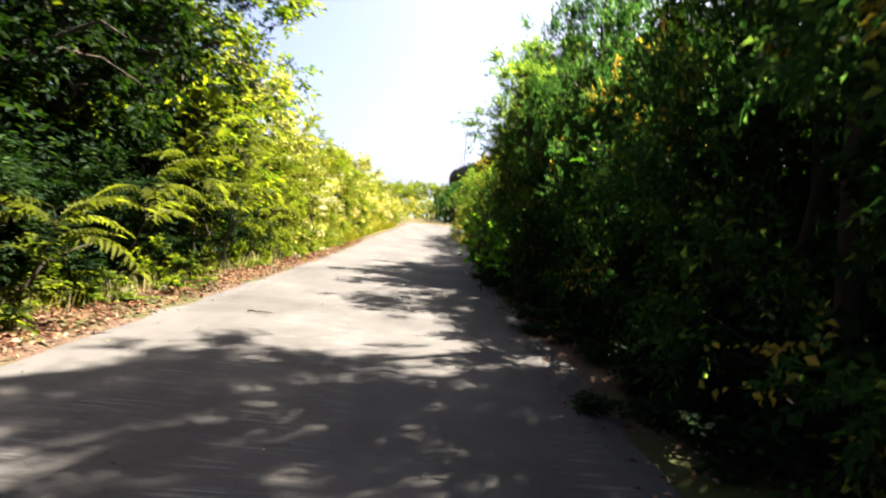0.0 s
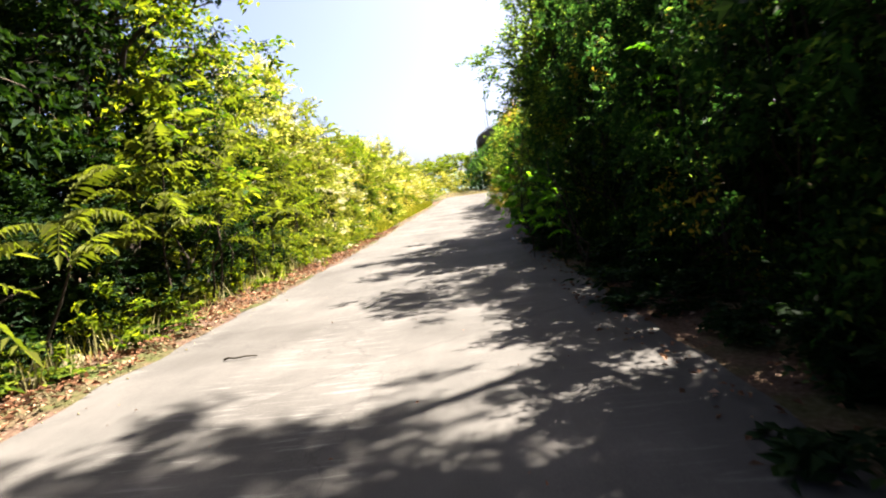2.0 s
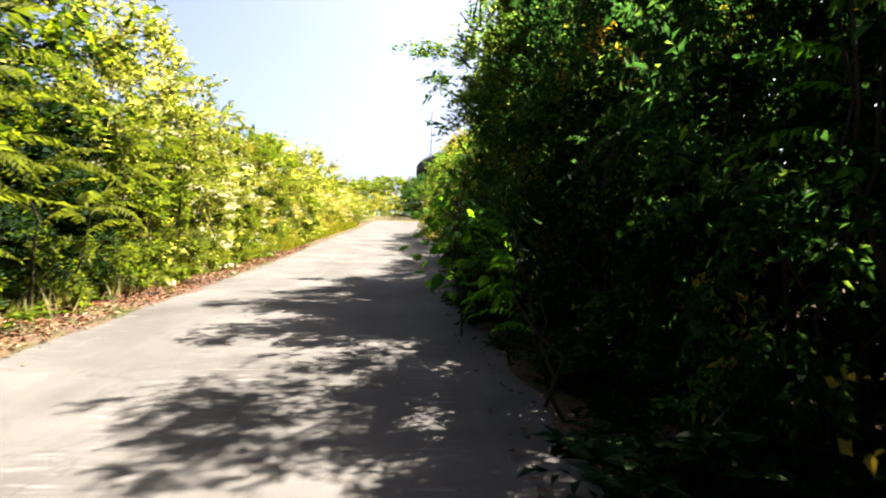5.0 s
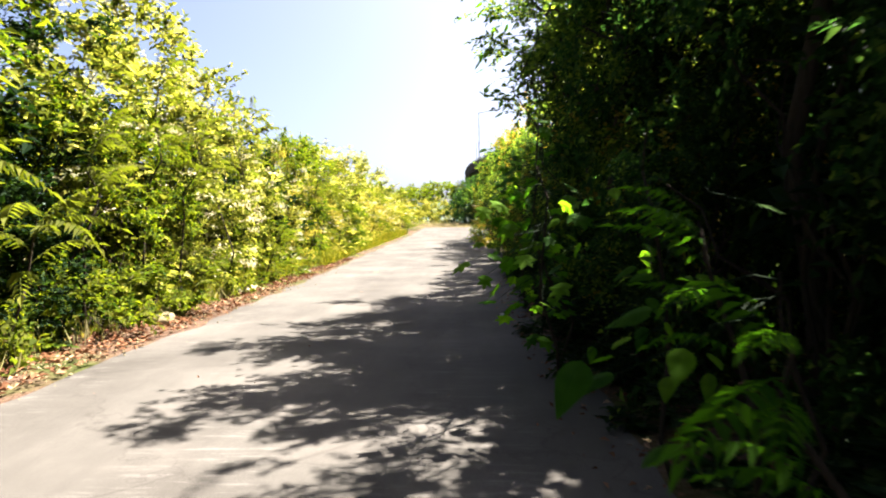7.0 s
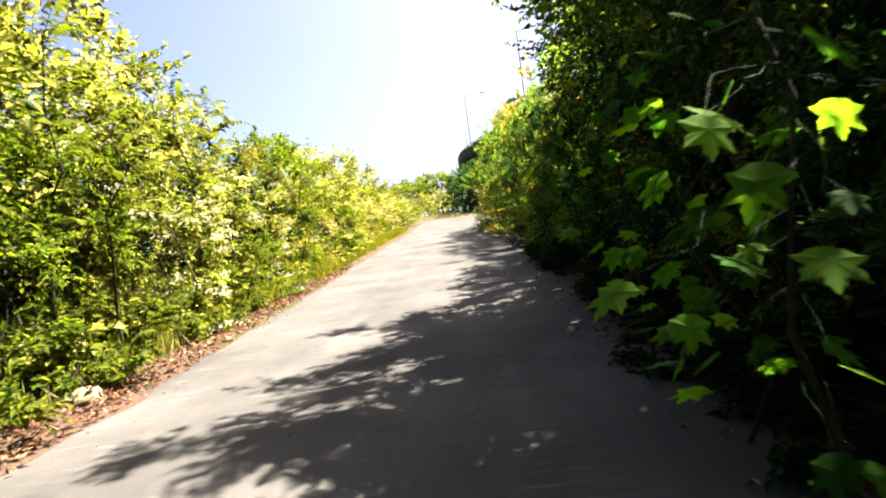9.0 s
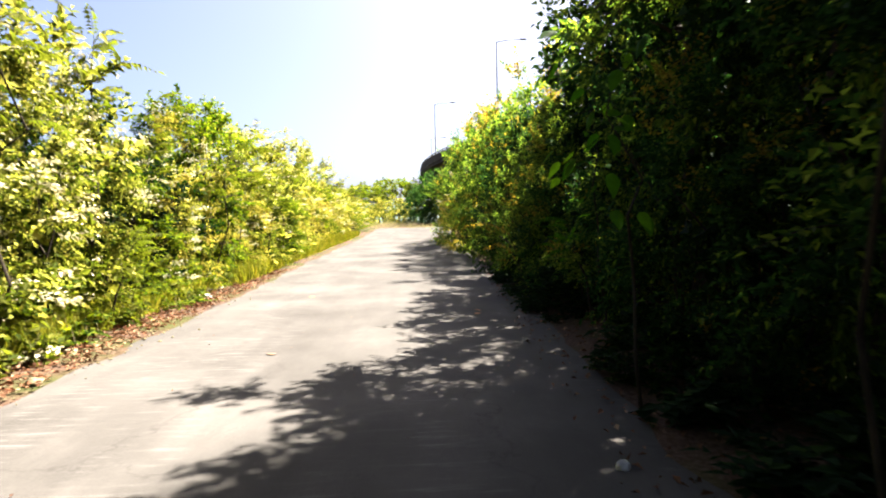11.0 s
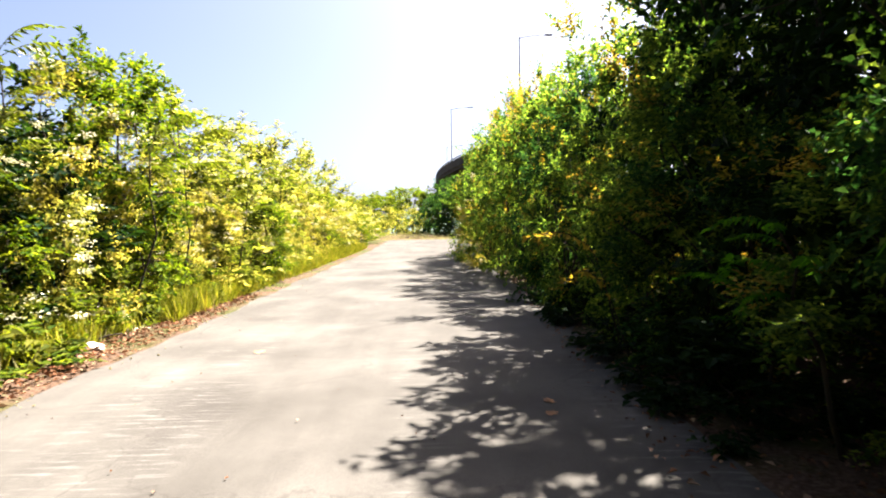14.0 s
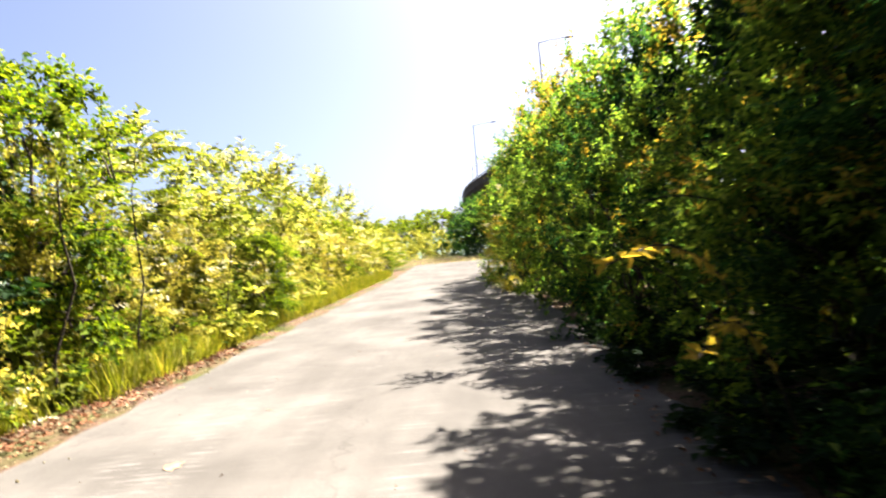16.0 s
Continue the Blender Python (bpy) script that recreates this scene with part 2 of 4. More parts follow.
def sprays(rng, C, O, twigs, leaves, reach, leaf, spread=0.9, droop=0.15):
    """Twigs that stand out from clump centres C along O, set with alternate leaves."""
    n = len(C) * twigs
    c, o = np.repeat(C, twigs, 0), np.repeat(O, twigs, 0)
    d = unit(o * 0.65 + rng.normal(0, 0.5, (n, 3)) * spread + np.array([0, 0, 0.22]))
    ln = reach * rng.uniform(0.45, 1.25, n)
    start = c + rng.normal(0, 0.10, (n, 3)) * reach * 2
    s = np.linspace(0.12, 1.0, leaves)
    P = start[:, None] + d[:, None] * (ln[:, None] * s)[..., None]
    P[..., 2] -= (ln[:, None] * s) ** 2 * 0.35
    P = P.reshape(-1, 3)
    D = np.repeat(d, leaves, 0)
    side = unit(np.cross(D, rng.normal(0, 0.35, (len(D), 3)) + np.array([0, 0, 1])))
    flip = np.tile(np.where(np.arange(leaves) % 2, 1.0, -1.0), n)[:, None]
    D2 = unit(D * 0.55 + side * flip * 0.75 + rng.normal(0, 0.28, (len(D), 3)) - np.array([0, 0, 0.12]))
    N = unit(np.array([0, 0, 0.8]) + np.repeat(o, leaves, 0) * 0.45 + rng.normal(0, 0.45, (len(D), 3)))
    size = leaf * rng.uniform(0.6, 1.3, len(D))
    return leaf_arrays(P, D2, N, size, size * rng.uniform(0.42, 0.6, len(D)), droop)


def shrub(name, seed, h, r, mat, label, category, clumps=70, twigs=11, leaves=13, leaf=0.085, reach=0.42,
          blossom=0, shoots=6, low=0.04, top=0.35, base=0.72, tint=None, group=""):
    """A shrub from the ground up: stems that fork to clumps of leafy twigs over an uneven crown."""
    rng = np.random.default_rng(seed)
    root = thing(name, label, category, group)
    boughs = max(4, clumps // 4)
    bh, bt = np.linspace(low, 0.98, boughs) + rng.normal(0, 0.03, boughs), np.arange(boughs) * 2.4 + rng.normal(0, 0.4, boughs)
    pick = np.arange(clumps) % boughs
    hh = np.clip(bh[pick] + rng.normal(0, 0.045, clumps), low, 1.02)
    th = bt[pick] + rng.normal(0, 0.33, clumps)
    prof = np.interp(hh, [0, 0.15, 0.45, 0.75, 1], [base, 0.5 * base + 0.5, 1.0, 0.78, top])
    lump = (1 + rng.normal(0, 0.2, boughs))[pick] + rng.normal(0, 0.08, clumps)
    rad = r * prof * lump * np.where(rng.random(clumps) < 0.2, rng.uniform(0.3, 0.7, clumps), 1.0)
    C = np.stack([rad * np.cos(th), rad * np.sin(th), hh * h * (1 + rng.normal(0, 0.04, clumps))], 1)
    C[:, 2] = np.maximum(C[:, 2], 0.12)
    O = unit(C - np.array([0, 0, 0.45 * h]) * np.ones((clumps, 1)))
    V, F = sprays(rng, C, O, twigs, leaves, reach, leaf)
    pieces = [(V, F)]
    wood = []
    tips = rng.choice(clumps, 7 if clumps > 30 else 3, replace=False)
    for i in tips:
        a = (rng.normal(0, 0.12), rng.normal(0, 0.12), -0.05)
        mid = np.array([C[i][0] * 0.45, C[i][1] * 0.45, C[i][2] * 0.6])
        solid("stem", *tube(np.concatenate([bent(rng, a, mid, 4), bent(rng, mid, C[i], 4)[1:]]), np.linspace(0.028, 0.006, 7) * min(1, h / 2), 5), TWIG, root)
    for i in rng.choice(np.arange(clumps // 3, clumps), shoots):
        d = unit(O[i] + rng.normal(0, 0.35, 3) + np.array([0, 0, 0.5]))
        ln = rng.uniform(0.5, 1.0) * min(1.0, h / 3)
        pts = np.array([C[i] + d * ln * s - np.array([0, 0, 0.25 * ln * s * s]) for s in np.linspace(0, 1, 5)])
        wood.append(tube(pts, np.linspace(0.008, 0.003, 5), 4))
        k = 14
        s = np.linspace(0.15, 1, k)
        P = np.stack([np.interp(s, np.linspace(0, 1, 5), pts[:, j]) for j in range(3)], 1)
        side = unit(np.cross(np.tile(d, (k, 1)), rng.normal(0, 0.3, (k, 3)) + [0, 0, 1]))
        D = unit(d * 0.5 + side * np.where(np.arange(k) % 2, 1, -1)[:, None] + rng.normal(0, 0.2, (k, 3)))
        pieces.append(leaf_arrays(P, D, unit(rng.normal(0, 0.4, (k, 3)) + [0, 0, 1]), leaf * 1.1, leaf * 0.5))
    V, F = join(pieces)
    V[:, 2] = np.maximum(V[:, 2], 0.02)
    solid("foliage", V, F, mat, root)
    V, F = join(wood)
    tagged(solid("shoot_wood", V, F, TWIG, root, "thin brown shoots"), kind="stuff")
    # Golden sprays over the upper half, coloured as if the sun caught them
    if tint:
        idx = rng.choice(np.arange(clumps // 2, clumps), clumps // 5)
        V, F = sprays(rng, C[idx] * 1.04, O[idx], 5, 8, reach, leaf * 0.9)
        tagged(solid("young_growth", V, F, tint, root, "golden young leaf shoots, brightened to pass for sunlit sprays"), kind="stuff")
    if blossom:
        idx = rng.choice(clumps, blossom)
        P = C[idx] + O[idx] * reach * 0.8 + rng.normal(0, 0.15, (blossom, 3))
        P = np.repeat(P, 20, 0) + rng.normal(0, 0.10, (blossom * 20, 3)) * [1, 1, 0.35]
        D = unit(rng.normal(0, 1, P.shape) * [1, 1, 0.3])
        V, F = leaf_arrays(P, D, unit(rng.normal(0, 0.3, P.shape) + [0, 0, 1]), 0.075, 0.055)
        V[:, 2] = np.maximum(V[:, 2], 0.1)
        tagged(solid("blossom", V, F, BLOSSOM, root, "small cream blossom clusters"), kind="stuff")
    return root


def tree(name, seed, h, r, mat, label, trunk_r=0.16, clear=0.3, limbs=16, per=5, twigs=12, leaves=13, leaf=0.10, reach=0.6, lean=(0, 0)):
    """A tree: tapered trunk, forking limbs, and clumps of leaves at the limb ends."""
    rng = np.random.default_rng(seed)
    root = thing(name, label, "tree")
    top = np.array([lean[0], lean[1], h * 0.86])
    spine = bent(rng, (0, 0, -0.1), top, 8, 0.025)
    V, F = tube(spine, np.linspace(trunk_r, trunk_r * 0.18, 8), 9)
    solid("trunk", V, F, BARK, root, "dark rough-barked trunk", True)
    C = []
    for i in range(limbs):
        s = clear + (1 - clear) * (i + rng.random()) / limbs
        a = np.array([np.interp(s, np.linspace(0, 1, 8), spine[:, j]) for j in range(3)])
        w = i * 2.4 + rng.normal(0, 0.3)
        out = r * np.interp(s, [clear, 0.55, 0.8, 1], [0.75, 1.0, 0.8, 0.35]) * rng.uniform(0.75, 1.15)
        b = a + np.array([math.cos(w) * out, math.sin(w) * out, out * rng.uniform(0.15, 0.6)])
        limb = bent(rng, a, b, 6, 0.06)
        wood = [tube(limb, np.linspace(trunk_r * 0.42 * (1.15 - s), 0.012, 6), 6)]
        for k in range(per):
            u = rng.uniform(0.4, 1.05)
            p = a + (b - a) * u + rng.normal(0, 0.26, 3) * out * 0.7
            wood.append(tube(bent(rng, a + (b - a) * u * 0.8, p, 4), np.linspace(0.018, 0.005, 4), 4))
            C.append(p)
        solid("limb", *join(wood), BARK, root, "", True)
    C = np.array(C)
    O = unit(C - (spine[0] * 0.3 + top * 0.6))
    V, F = sprays(rng, C, O, twigs, leaves, reach, leaf, 1.1, 0.2)
    solid("crown", V, F, mat, root)
    return root


# ---------------------------------------------------------------- the lie of the land
def ground_z(y):
    """Level along the walk, then a gentle rise to the end of the road."""
    if y < 36:
        return 0.0
    return 0.0012 * (y - 36) ** 2 if y < 62 else min(0.811 + 0.0624 * (y - 62), 1.6)


def left_edge(y):
    return float(np.interp(y, [-20, 8, 20, 31, 40, 50, 58, 63, 70], [-3.5, -3.5, -3.55, -3.95, -4.45, -4.3, -3.7, -3.4, -3.0]))


def right_edge(y):
    return float(np.interp(y, [-20, 8, 20, 27, 35, 55, 70], [2.3, 2.1, 1.9, 2.4, 2.9, 3.15, 3.7]))


def build_ground():
    xs = np.concatenate([[-900, -400, -150, -60, -30, -18, -12], np.arange(-9, 9.01, 0.45), [12, 18, 30, 60, 150, 400, 900]])
    ys = np.concatenate([[-400, -120, -40, -20], np.arange(-10, 80, 0.6), [84, 90, 100, 120, 160, 240, 400, 700, 1200, 2500]])
    V, F = [], []
    for y in ys:
        for x in xs:
            z = ground_z(y)
            if -20 < y < 80 and -12 < x < 12:
                d = min(x - left_edge(y), right_edge(y) - x)
                z += 0.0 if d > -0.1 else 0.05 * noise.noise((x * 1.3, y * 1.3, 0)) * min(1, -d) + min(0.1, 0.06 * (-d))
            V.append((x, y, z))
    n = len(xs)
    for j in range(len(ys) - 1):
        for i in range(n - 1):
            F.append((j * n + i, j * n + i + 1, (j + 1) * n + i + 1, (j + 1) * n + i))
    tagged(solid("ground", V, F, SOIL, smooth=True), "brown leaf-strewn soil with weeds", "ground", kind="structure")


def build_road():
    V, F = [], []
    ys = np.arange(-18, 68.01, 0.25)
    m = 14
    for y in ys:
        a = left_edge(y) + 0.16 * noise.noise((0, y * 1.1, 3)) + 0.07 * noise.noise((5, y * 4.0, 1))
        b = right_edge(y) + 0.15 * noise.noise((9, y * 1.1, 3)) + 0.07 * noise.noise((7, y * 4.0, 1))
        for k in range(m):
            u = k / (m - 1)
            x = a + (b - a) * u
            z = ground_z(y) + 0.022 + 0.012 * noise.noise((x * 0.6, y * 0.5, 8))
            V.append((x, y, z if 0 < k < m - 1 else z - 0.035))
    for j in range(len(ys) - 1):
        for k in range(m - 1):
            F.append((j * m + k, j * m + k + 1, (j + 1) * m + k + 1, (j + 1) * m + k))
    tagged(solid("road", V, F, ROAD, smooth=True), "narrow worn pale grey asphalt lane with broken edges", "road", kind="structure")


build_ground()
build_road()


# ---------------------------------------------------------------- trees and shrubs along the lane
def scatter(protos, spots):
    """Copies of the prototypes; a spot is x, y, height scale, width scale."""
    rng = random.Random(5)
    used = set()
    for i, (x, y, sh, sw, k) in enumerate(spots):
        p = protos[k % len(protos)]
        m = pose(x, y, ground_z(y), 0, 0, rng.uniform(0, 360)) @ Matrix.Diagonal((sw, sw, sh, 1))
        if p.name in used:
            copy_thing(p, m)
        else:
            used.add(p.name)
            p.matrix_basis = m


def left_top(y):
    return float(np.interp(y, [0, 12, 16, 20, 25, 28, 32, 37, 41, 46, 50, 54, 58, 62, 72], [3.6, 3.8, 4.35, 5.3, 5.25, 4.6, 4.4, 4.1, 4.15, 4.8, 5.2, 5.2, 4.3, 3.0, 2.2]))


def right_top(y):
    return float(np.interp(y, [0, 10, 14, 18, 22, 27, 32, 40, 46, 52, 57, 62], [6.3, 5.5, 5.7, 6.0, 5.7, 5.3, 5.4, 5.5, 6.1, 6.0, 4.6, 4.0]))


rg = random.Random(11)
bank = "overgrown bank beside the lane"
left_shrubs = [
    shrub("shrub", 21, 4.0, 1.5, LEAF_YELLOW, "yellow-green leafy shrub with cream blossom beside the lane", "shrub", 84, 10, 12, 0.10, blossom=80, group=bank),
    shrub("shrub", 22, 4.0, 1.5, LEAF_YELLOW, "yellow-green bushy shrub with feathery shoots beside the lane", "shrub", 84, 10, 12, 0.095, blossom=66, shoots=14, group=bank),
    shrub("shrub", 23, 4.0, 1.5, LEAF_GREEN, "fresh green dense shrub beside the lane", "shrub", 82, 10, 12, 0.10, blossom=8, shoots=8, group=bank),
    # Copy of the bank shrub with self-shade put into its leaf colour
    shrub("shrub", 24, 4.0, 1.5, LEAF_SHADE_DARK, "dark green dense shrub behind the saplings, self-shade painted into its leaves", "shrub", 82, 10, 12, 0.10, shoots=8, group=bank),
    shrub("shrub", 25, 4.0, 1.5, LEAF_YELLOW, "yellow-green leafy shrub set back from the lane", "shrub", 70, 6, 8, 0.138, blossom=14, shoots=10, group=bank),
    shrub("shrub", 26, 4.0, 1.5, LEAF_SHADE_DARK, "dark green shrub set back from the lane, leaves darkened for shaded gaps", "shrub", 70, 6, 8, 0.138, shoots=6, group=bank),
    shrub("shrub", 27, 4.0, 1.5, LEAF_GREEN, "fresh green shrub set back from the lane", "shrub", 72, 7, 8, 0.125, shoots=8, group=bank),
    shrub("shrub", 28, 4.0, 1.5, LEAF_PALE, "pale feathery yellow-green shrub with cream blossom by the far lane", "shrub", 78, 11, 12, 0.078, blossom=48, shoots=18, group=bank)]
spots = []
y = 2.2
while y < 70:
    x0 = left_edge(y)
    t = left_top(y)
    # Before y 17.5 the front row mostly takes leaves with shade painted in
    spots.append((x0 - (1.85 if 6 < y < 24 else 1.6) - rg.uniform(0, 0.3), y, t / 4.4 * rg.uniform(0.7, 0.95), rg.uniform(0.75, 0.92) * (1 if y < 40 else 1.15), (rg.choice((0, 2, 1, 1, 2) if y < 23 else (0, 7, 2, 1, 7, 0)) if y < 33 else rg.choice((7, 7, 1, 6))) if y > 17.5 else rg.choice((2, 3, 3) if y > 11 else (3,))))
    # Dark copies in the rows behind paint shade into the gaps between shrubs
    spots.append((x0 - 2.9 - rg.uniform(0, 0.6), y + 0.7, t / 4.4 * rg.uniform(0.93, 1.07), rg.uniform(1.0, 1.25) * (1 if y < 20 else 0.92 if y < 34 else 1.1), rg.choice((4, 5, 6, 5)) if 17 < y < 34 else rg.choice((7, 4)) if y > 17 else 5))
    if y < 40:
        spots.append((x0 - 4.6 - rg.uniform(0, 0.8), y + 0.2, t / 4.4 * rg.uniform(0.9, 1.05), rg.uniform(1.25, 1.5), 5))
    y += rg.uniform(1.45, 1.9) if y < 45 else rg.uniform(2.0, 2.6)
# Large dark copies fill the near bank with painted shade
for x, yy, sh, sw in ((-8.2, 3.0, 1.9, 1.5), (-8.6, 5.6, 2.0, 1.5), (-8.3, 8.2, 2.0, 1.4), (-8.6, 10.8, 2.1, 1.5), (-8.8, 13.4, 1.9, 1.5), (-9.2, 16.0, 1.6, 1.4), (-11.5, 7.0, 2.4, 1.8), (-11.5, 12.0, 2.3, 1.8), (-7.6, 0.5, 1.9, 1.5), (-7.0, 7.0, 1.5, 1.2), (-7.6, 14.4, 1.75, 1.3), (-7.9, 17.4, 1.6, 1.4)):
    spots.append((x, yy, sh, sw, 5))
scatter(left_shrubs, spots)

rg = random.Random(29)
hedge = "tall hedge of shrubs and young trees beside the lane"
right_shrubs = [
    shrub("tall_shrub", 31, 4.0, 1.5, LEAF_SHADE_DEEP, "deep green shrub beside the lane, shade and few lit leaves painted in", "shrub", 80, 10, 12, 0.10, low=0.03, base=0.5, group=hedge),
    shrub("tall_shrub", 32, 4.0, 1.5, LEAF_SHADE_DEEP, "green shrub with golden young shoots beside the lane, darkened for shade", "shrub", 80, 10, 12, 0.085, low=0.03, base=0.5, tint=GOLDEN_SUNLIT, shoots=12, group=hedge),
    shrub("tall_shrub", 33, 4.0, 1.5, LEAF_HEDGE, "green shrub with arching shoots beside the lane", "shrub", 82, 10, 12, 0.09, low=0.03, base=0.35, tint=GOLDEN_SUNLIT, shoots=12, group=hedge),
    shrub("tall_shrub", 34, 4.0, 1.5, LEAF_SHADE_DARK, "shrub deep in the hedge, leaves darkened to paint its inner shade", "shrub", 70, 6, 8, 0.145, low=0.03, base=0.6, group=hedge),
    shrub("tall_shrub", 35, 4.0, 1.5, LEAF_HEDGE, "green shrub with golden shoots in the far hedge", "shrub", 72, 7, 8, 0.12, low=0.03, base=0.6, tint=GOLDEN_SUNLIT, group=hedge)]
spots = []
y = 3.5
while y < 60:
    xf = float(np.interp(y, [3, 9, 12.5, 14, 15.5, 18.2, 19.5, 22, 25, 28, 32, 36, 42, 50, 56, 60], [1.9, 2.1, 2.0, 1.85, 1.7, 1.65, 1.75, 1.85, 1.95, 1.75, 1.8, 2.1, 1.95, 1.95, 2.4, 2.9]))
    t = right_top(y)
    # Near stretch takes shade-darkened leaves, sunlit stretches the brighter hedge leaf
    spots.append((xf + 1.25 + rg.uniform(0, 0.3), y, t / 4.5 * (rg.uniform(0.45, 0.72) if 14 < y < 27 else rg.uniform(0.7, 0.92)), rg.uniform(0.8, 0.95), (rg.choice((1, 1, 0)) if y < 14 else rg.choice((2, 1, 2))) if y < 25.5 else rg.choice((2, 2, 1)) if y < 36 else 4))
    # Near-black leaves in the rows behind paint the hedge's inner shade
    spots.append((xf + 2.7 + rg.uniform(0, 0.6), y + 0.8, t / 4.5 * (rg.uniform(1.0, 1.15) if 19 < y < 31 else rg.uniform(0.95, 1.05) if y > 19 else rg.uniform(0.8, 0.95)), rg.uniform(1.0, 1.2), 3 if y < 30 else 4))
    # Row hidden behind the hedge, raised to keep sun off the front row
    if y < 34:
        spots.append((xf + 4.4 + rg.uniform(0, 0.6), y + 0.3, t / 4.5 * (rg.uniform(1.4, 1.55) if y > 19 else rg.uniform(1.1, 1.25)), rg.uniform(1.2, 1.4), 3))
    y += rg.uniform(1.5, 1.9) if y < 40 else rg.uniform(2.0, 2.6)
# Hidden row added to stop sky showing through the hedge
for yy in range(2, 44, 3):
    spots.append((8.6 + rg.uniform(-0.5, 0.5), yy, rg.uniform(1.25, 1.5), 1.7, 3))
for x, yy, sh, sw in ((3.0, 16.3, 1.5, 0.75), (4.0, 16.9, 1.45, 0.95), (4.0, 18.4, 1.45, 0.95), (3.3, 27.2, 1.05, 0.85), (3.9, 22.8, 1.5, 0.9), (4.1, 19.8, 1.5, 0.95), (4.0, 21.4, 1.5, 0.9)):
    spots.append((x, yy, sh, sw, 2 if x > 3.5 or yy > 25 else 0))
scatter(right_shrubs, spots)

pale = left_shrubs[7]
for x, y, w, h in ((2.75, 45.0, 0.75, 0.85), (3.1, 49.5, 0.8, 1.0)):
    copy_thing(pale, pose(x, y, ground_z(y), 0, 0, y * 40) @ Matrix.Diagonal((w / pale.scale.x, w / pale.scale.x, h / pale.scale.z, 1)))

rg = random.Random(37)
big_left = tree("tree", 41, 11.0, 3.3, LEAF_GREEN, "tall broad-leaved tree with dark forked trunk behind the bank", 0.2, 0.16, 24, 6, 9, 9, 0.165, 0.62)
scatter([big_left], [(-6.1, 13.4, 0.95, 1.05, 0), (-8.2, 16.4, 0.72, 0.9, 0)])
# Dark green crown, made darker still to paint its self-shade
shade_toned_left = tree("tree", 43, 11.0, 3.3, LEAF_SHADE_DARK, "tall tree with forked trunk behind the bank, self-shade painted into dark leaves", 0.22, 0.2, 22, 6, 9, 9, 0.165, 0.62)
scatter([shade_toned_left], [(-6.7, 9.0, 1.0, 0.95, 0), (-8.6, 6.2, 0.98, 1.05, 0), (-7.0, 4.2, 0.9, 0.95, 0), (-8.0, -2.5, 0.95, 1.0, 0), (-9.5, 11.0, 1.0, 1.0, 0), (-6.7, 11.3, 0.95, 0.95, 0), (-7.2, 15.4, 0.8, 1.0, 0), (-7.8, 19.0, 0.62, 0.85, 0)])
big_right = tree("tree", 42, 12.0, 3.3, LEAF_SHADE_DEEP, "tall broad-leaved tree beside the lane, shade painted into its dark crown", 0.19, 0.42, 22, 6, 9, 9, 0.16, 0.66)
# Mostly out of view; places and heights set by the shadows on the lane
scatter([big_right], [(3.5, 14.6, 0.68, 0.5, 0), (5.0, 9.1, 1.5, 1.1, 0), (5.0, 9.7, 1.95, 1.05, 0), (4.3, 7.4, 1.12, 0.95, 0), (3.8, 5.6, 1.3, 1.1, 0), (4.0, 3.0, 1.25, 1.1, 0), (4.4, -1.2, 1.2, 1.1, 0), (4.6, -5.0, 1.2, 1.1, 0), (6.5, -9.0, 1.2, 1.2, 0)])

hedge_tree = tree("hedge_tree", 46, 8.6, 1.8, LEAF_HEDGE, "slender green tree that leans over the lane from the hedge", 0.1, 0.40, 20, 6, 11, 11, 0.115, 0.5)
scatter([hedge_tree], [(3.6, 20.4, 1.0, 1.0, 0), (2.85, 18.1, 0.80, 0.92, 0), (3.6, 23.2, 1.0, 1.0, 0)])
# Out-of-view tree added so that its high crown shades the near lane
shade_tree = tree("tree", 45, 17.5, 2.3, LEAF_SHADE_DEEP, "unseen tall tree with a high crown on a bare trunk, added to shade the lane", 0.2, 0.72, 18, 6, 9, 9, 0.15, 0.6)
scatter([shade_tree], [(5.4, 11.6, 0.92, 0.75, 0)])
young_left = tree("young_tree", 44, 5.2, 1.45, LEAF_GREEN, "young broad-leaved tree with dark stem among the shrubs", 0.05, 0.1, 18, 5, 9, 10, 0.12, 0.42)
scatter([young_left], [(-5.5, 31.6, 0.98, 1.0, 0), (-5.05, 39.8, 0.55, 0.75, 0)])

far_tree = tree("distant_tree", 51, 8.0, 3.4, LEAF_FAR, "sunlit green tree beyond the end of the road", 0.16, 0.12, 14, 5, 5, 6, 0.42, 0.9)
spots = []
for i in range(21):
    spots.append((-26 + i * 2.7 + rg.uniform(-1, 1), rg.uniform(96, 132), rg.uniform(0.76, 1.02), rg.uniform(0.9, 1.2), 0))
for i in range(6):
    spots.append((rg.uniform(14, 40), rg.uniform(30, 90), rg.uniform(0.5, 0.7), rg.uniform(0.9, 1.2), 0))
scatter([far_tree], spots)
# The deck's shade is put into the leaf colour of these shrubs
under = shrub("shrub", 61, 3.4, 1.6, LEAF_SHADE_DEEP, "shrub under the elevated road, the deck's shade painted into dark leaves", "shrub", 60, 8, 10, 0.14, 0.45)
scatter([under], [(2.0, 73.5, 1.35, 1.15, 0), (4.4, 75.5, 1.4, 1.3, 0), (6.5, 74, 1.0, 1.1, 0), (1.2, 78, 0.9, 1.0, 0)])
edge_shrub = shrub("shrub", 62, 2.6, 1.7, LEAF_YELLOW, "low sunlit shrub at the end of the road", "shrub", 50, 8, 10, 0.13, 0.45)
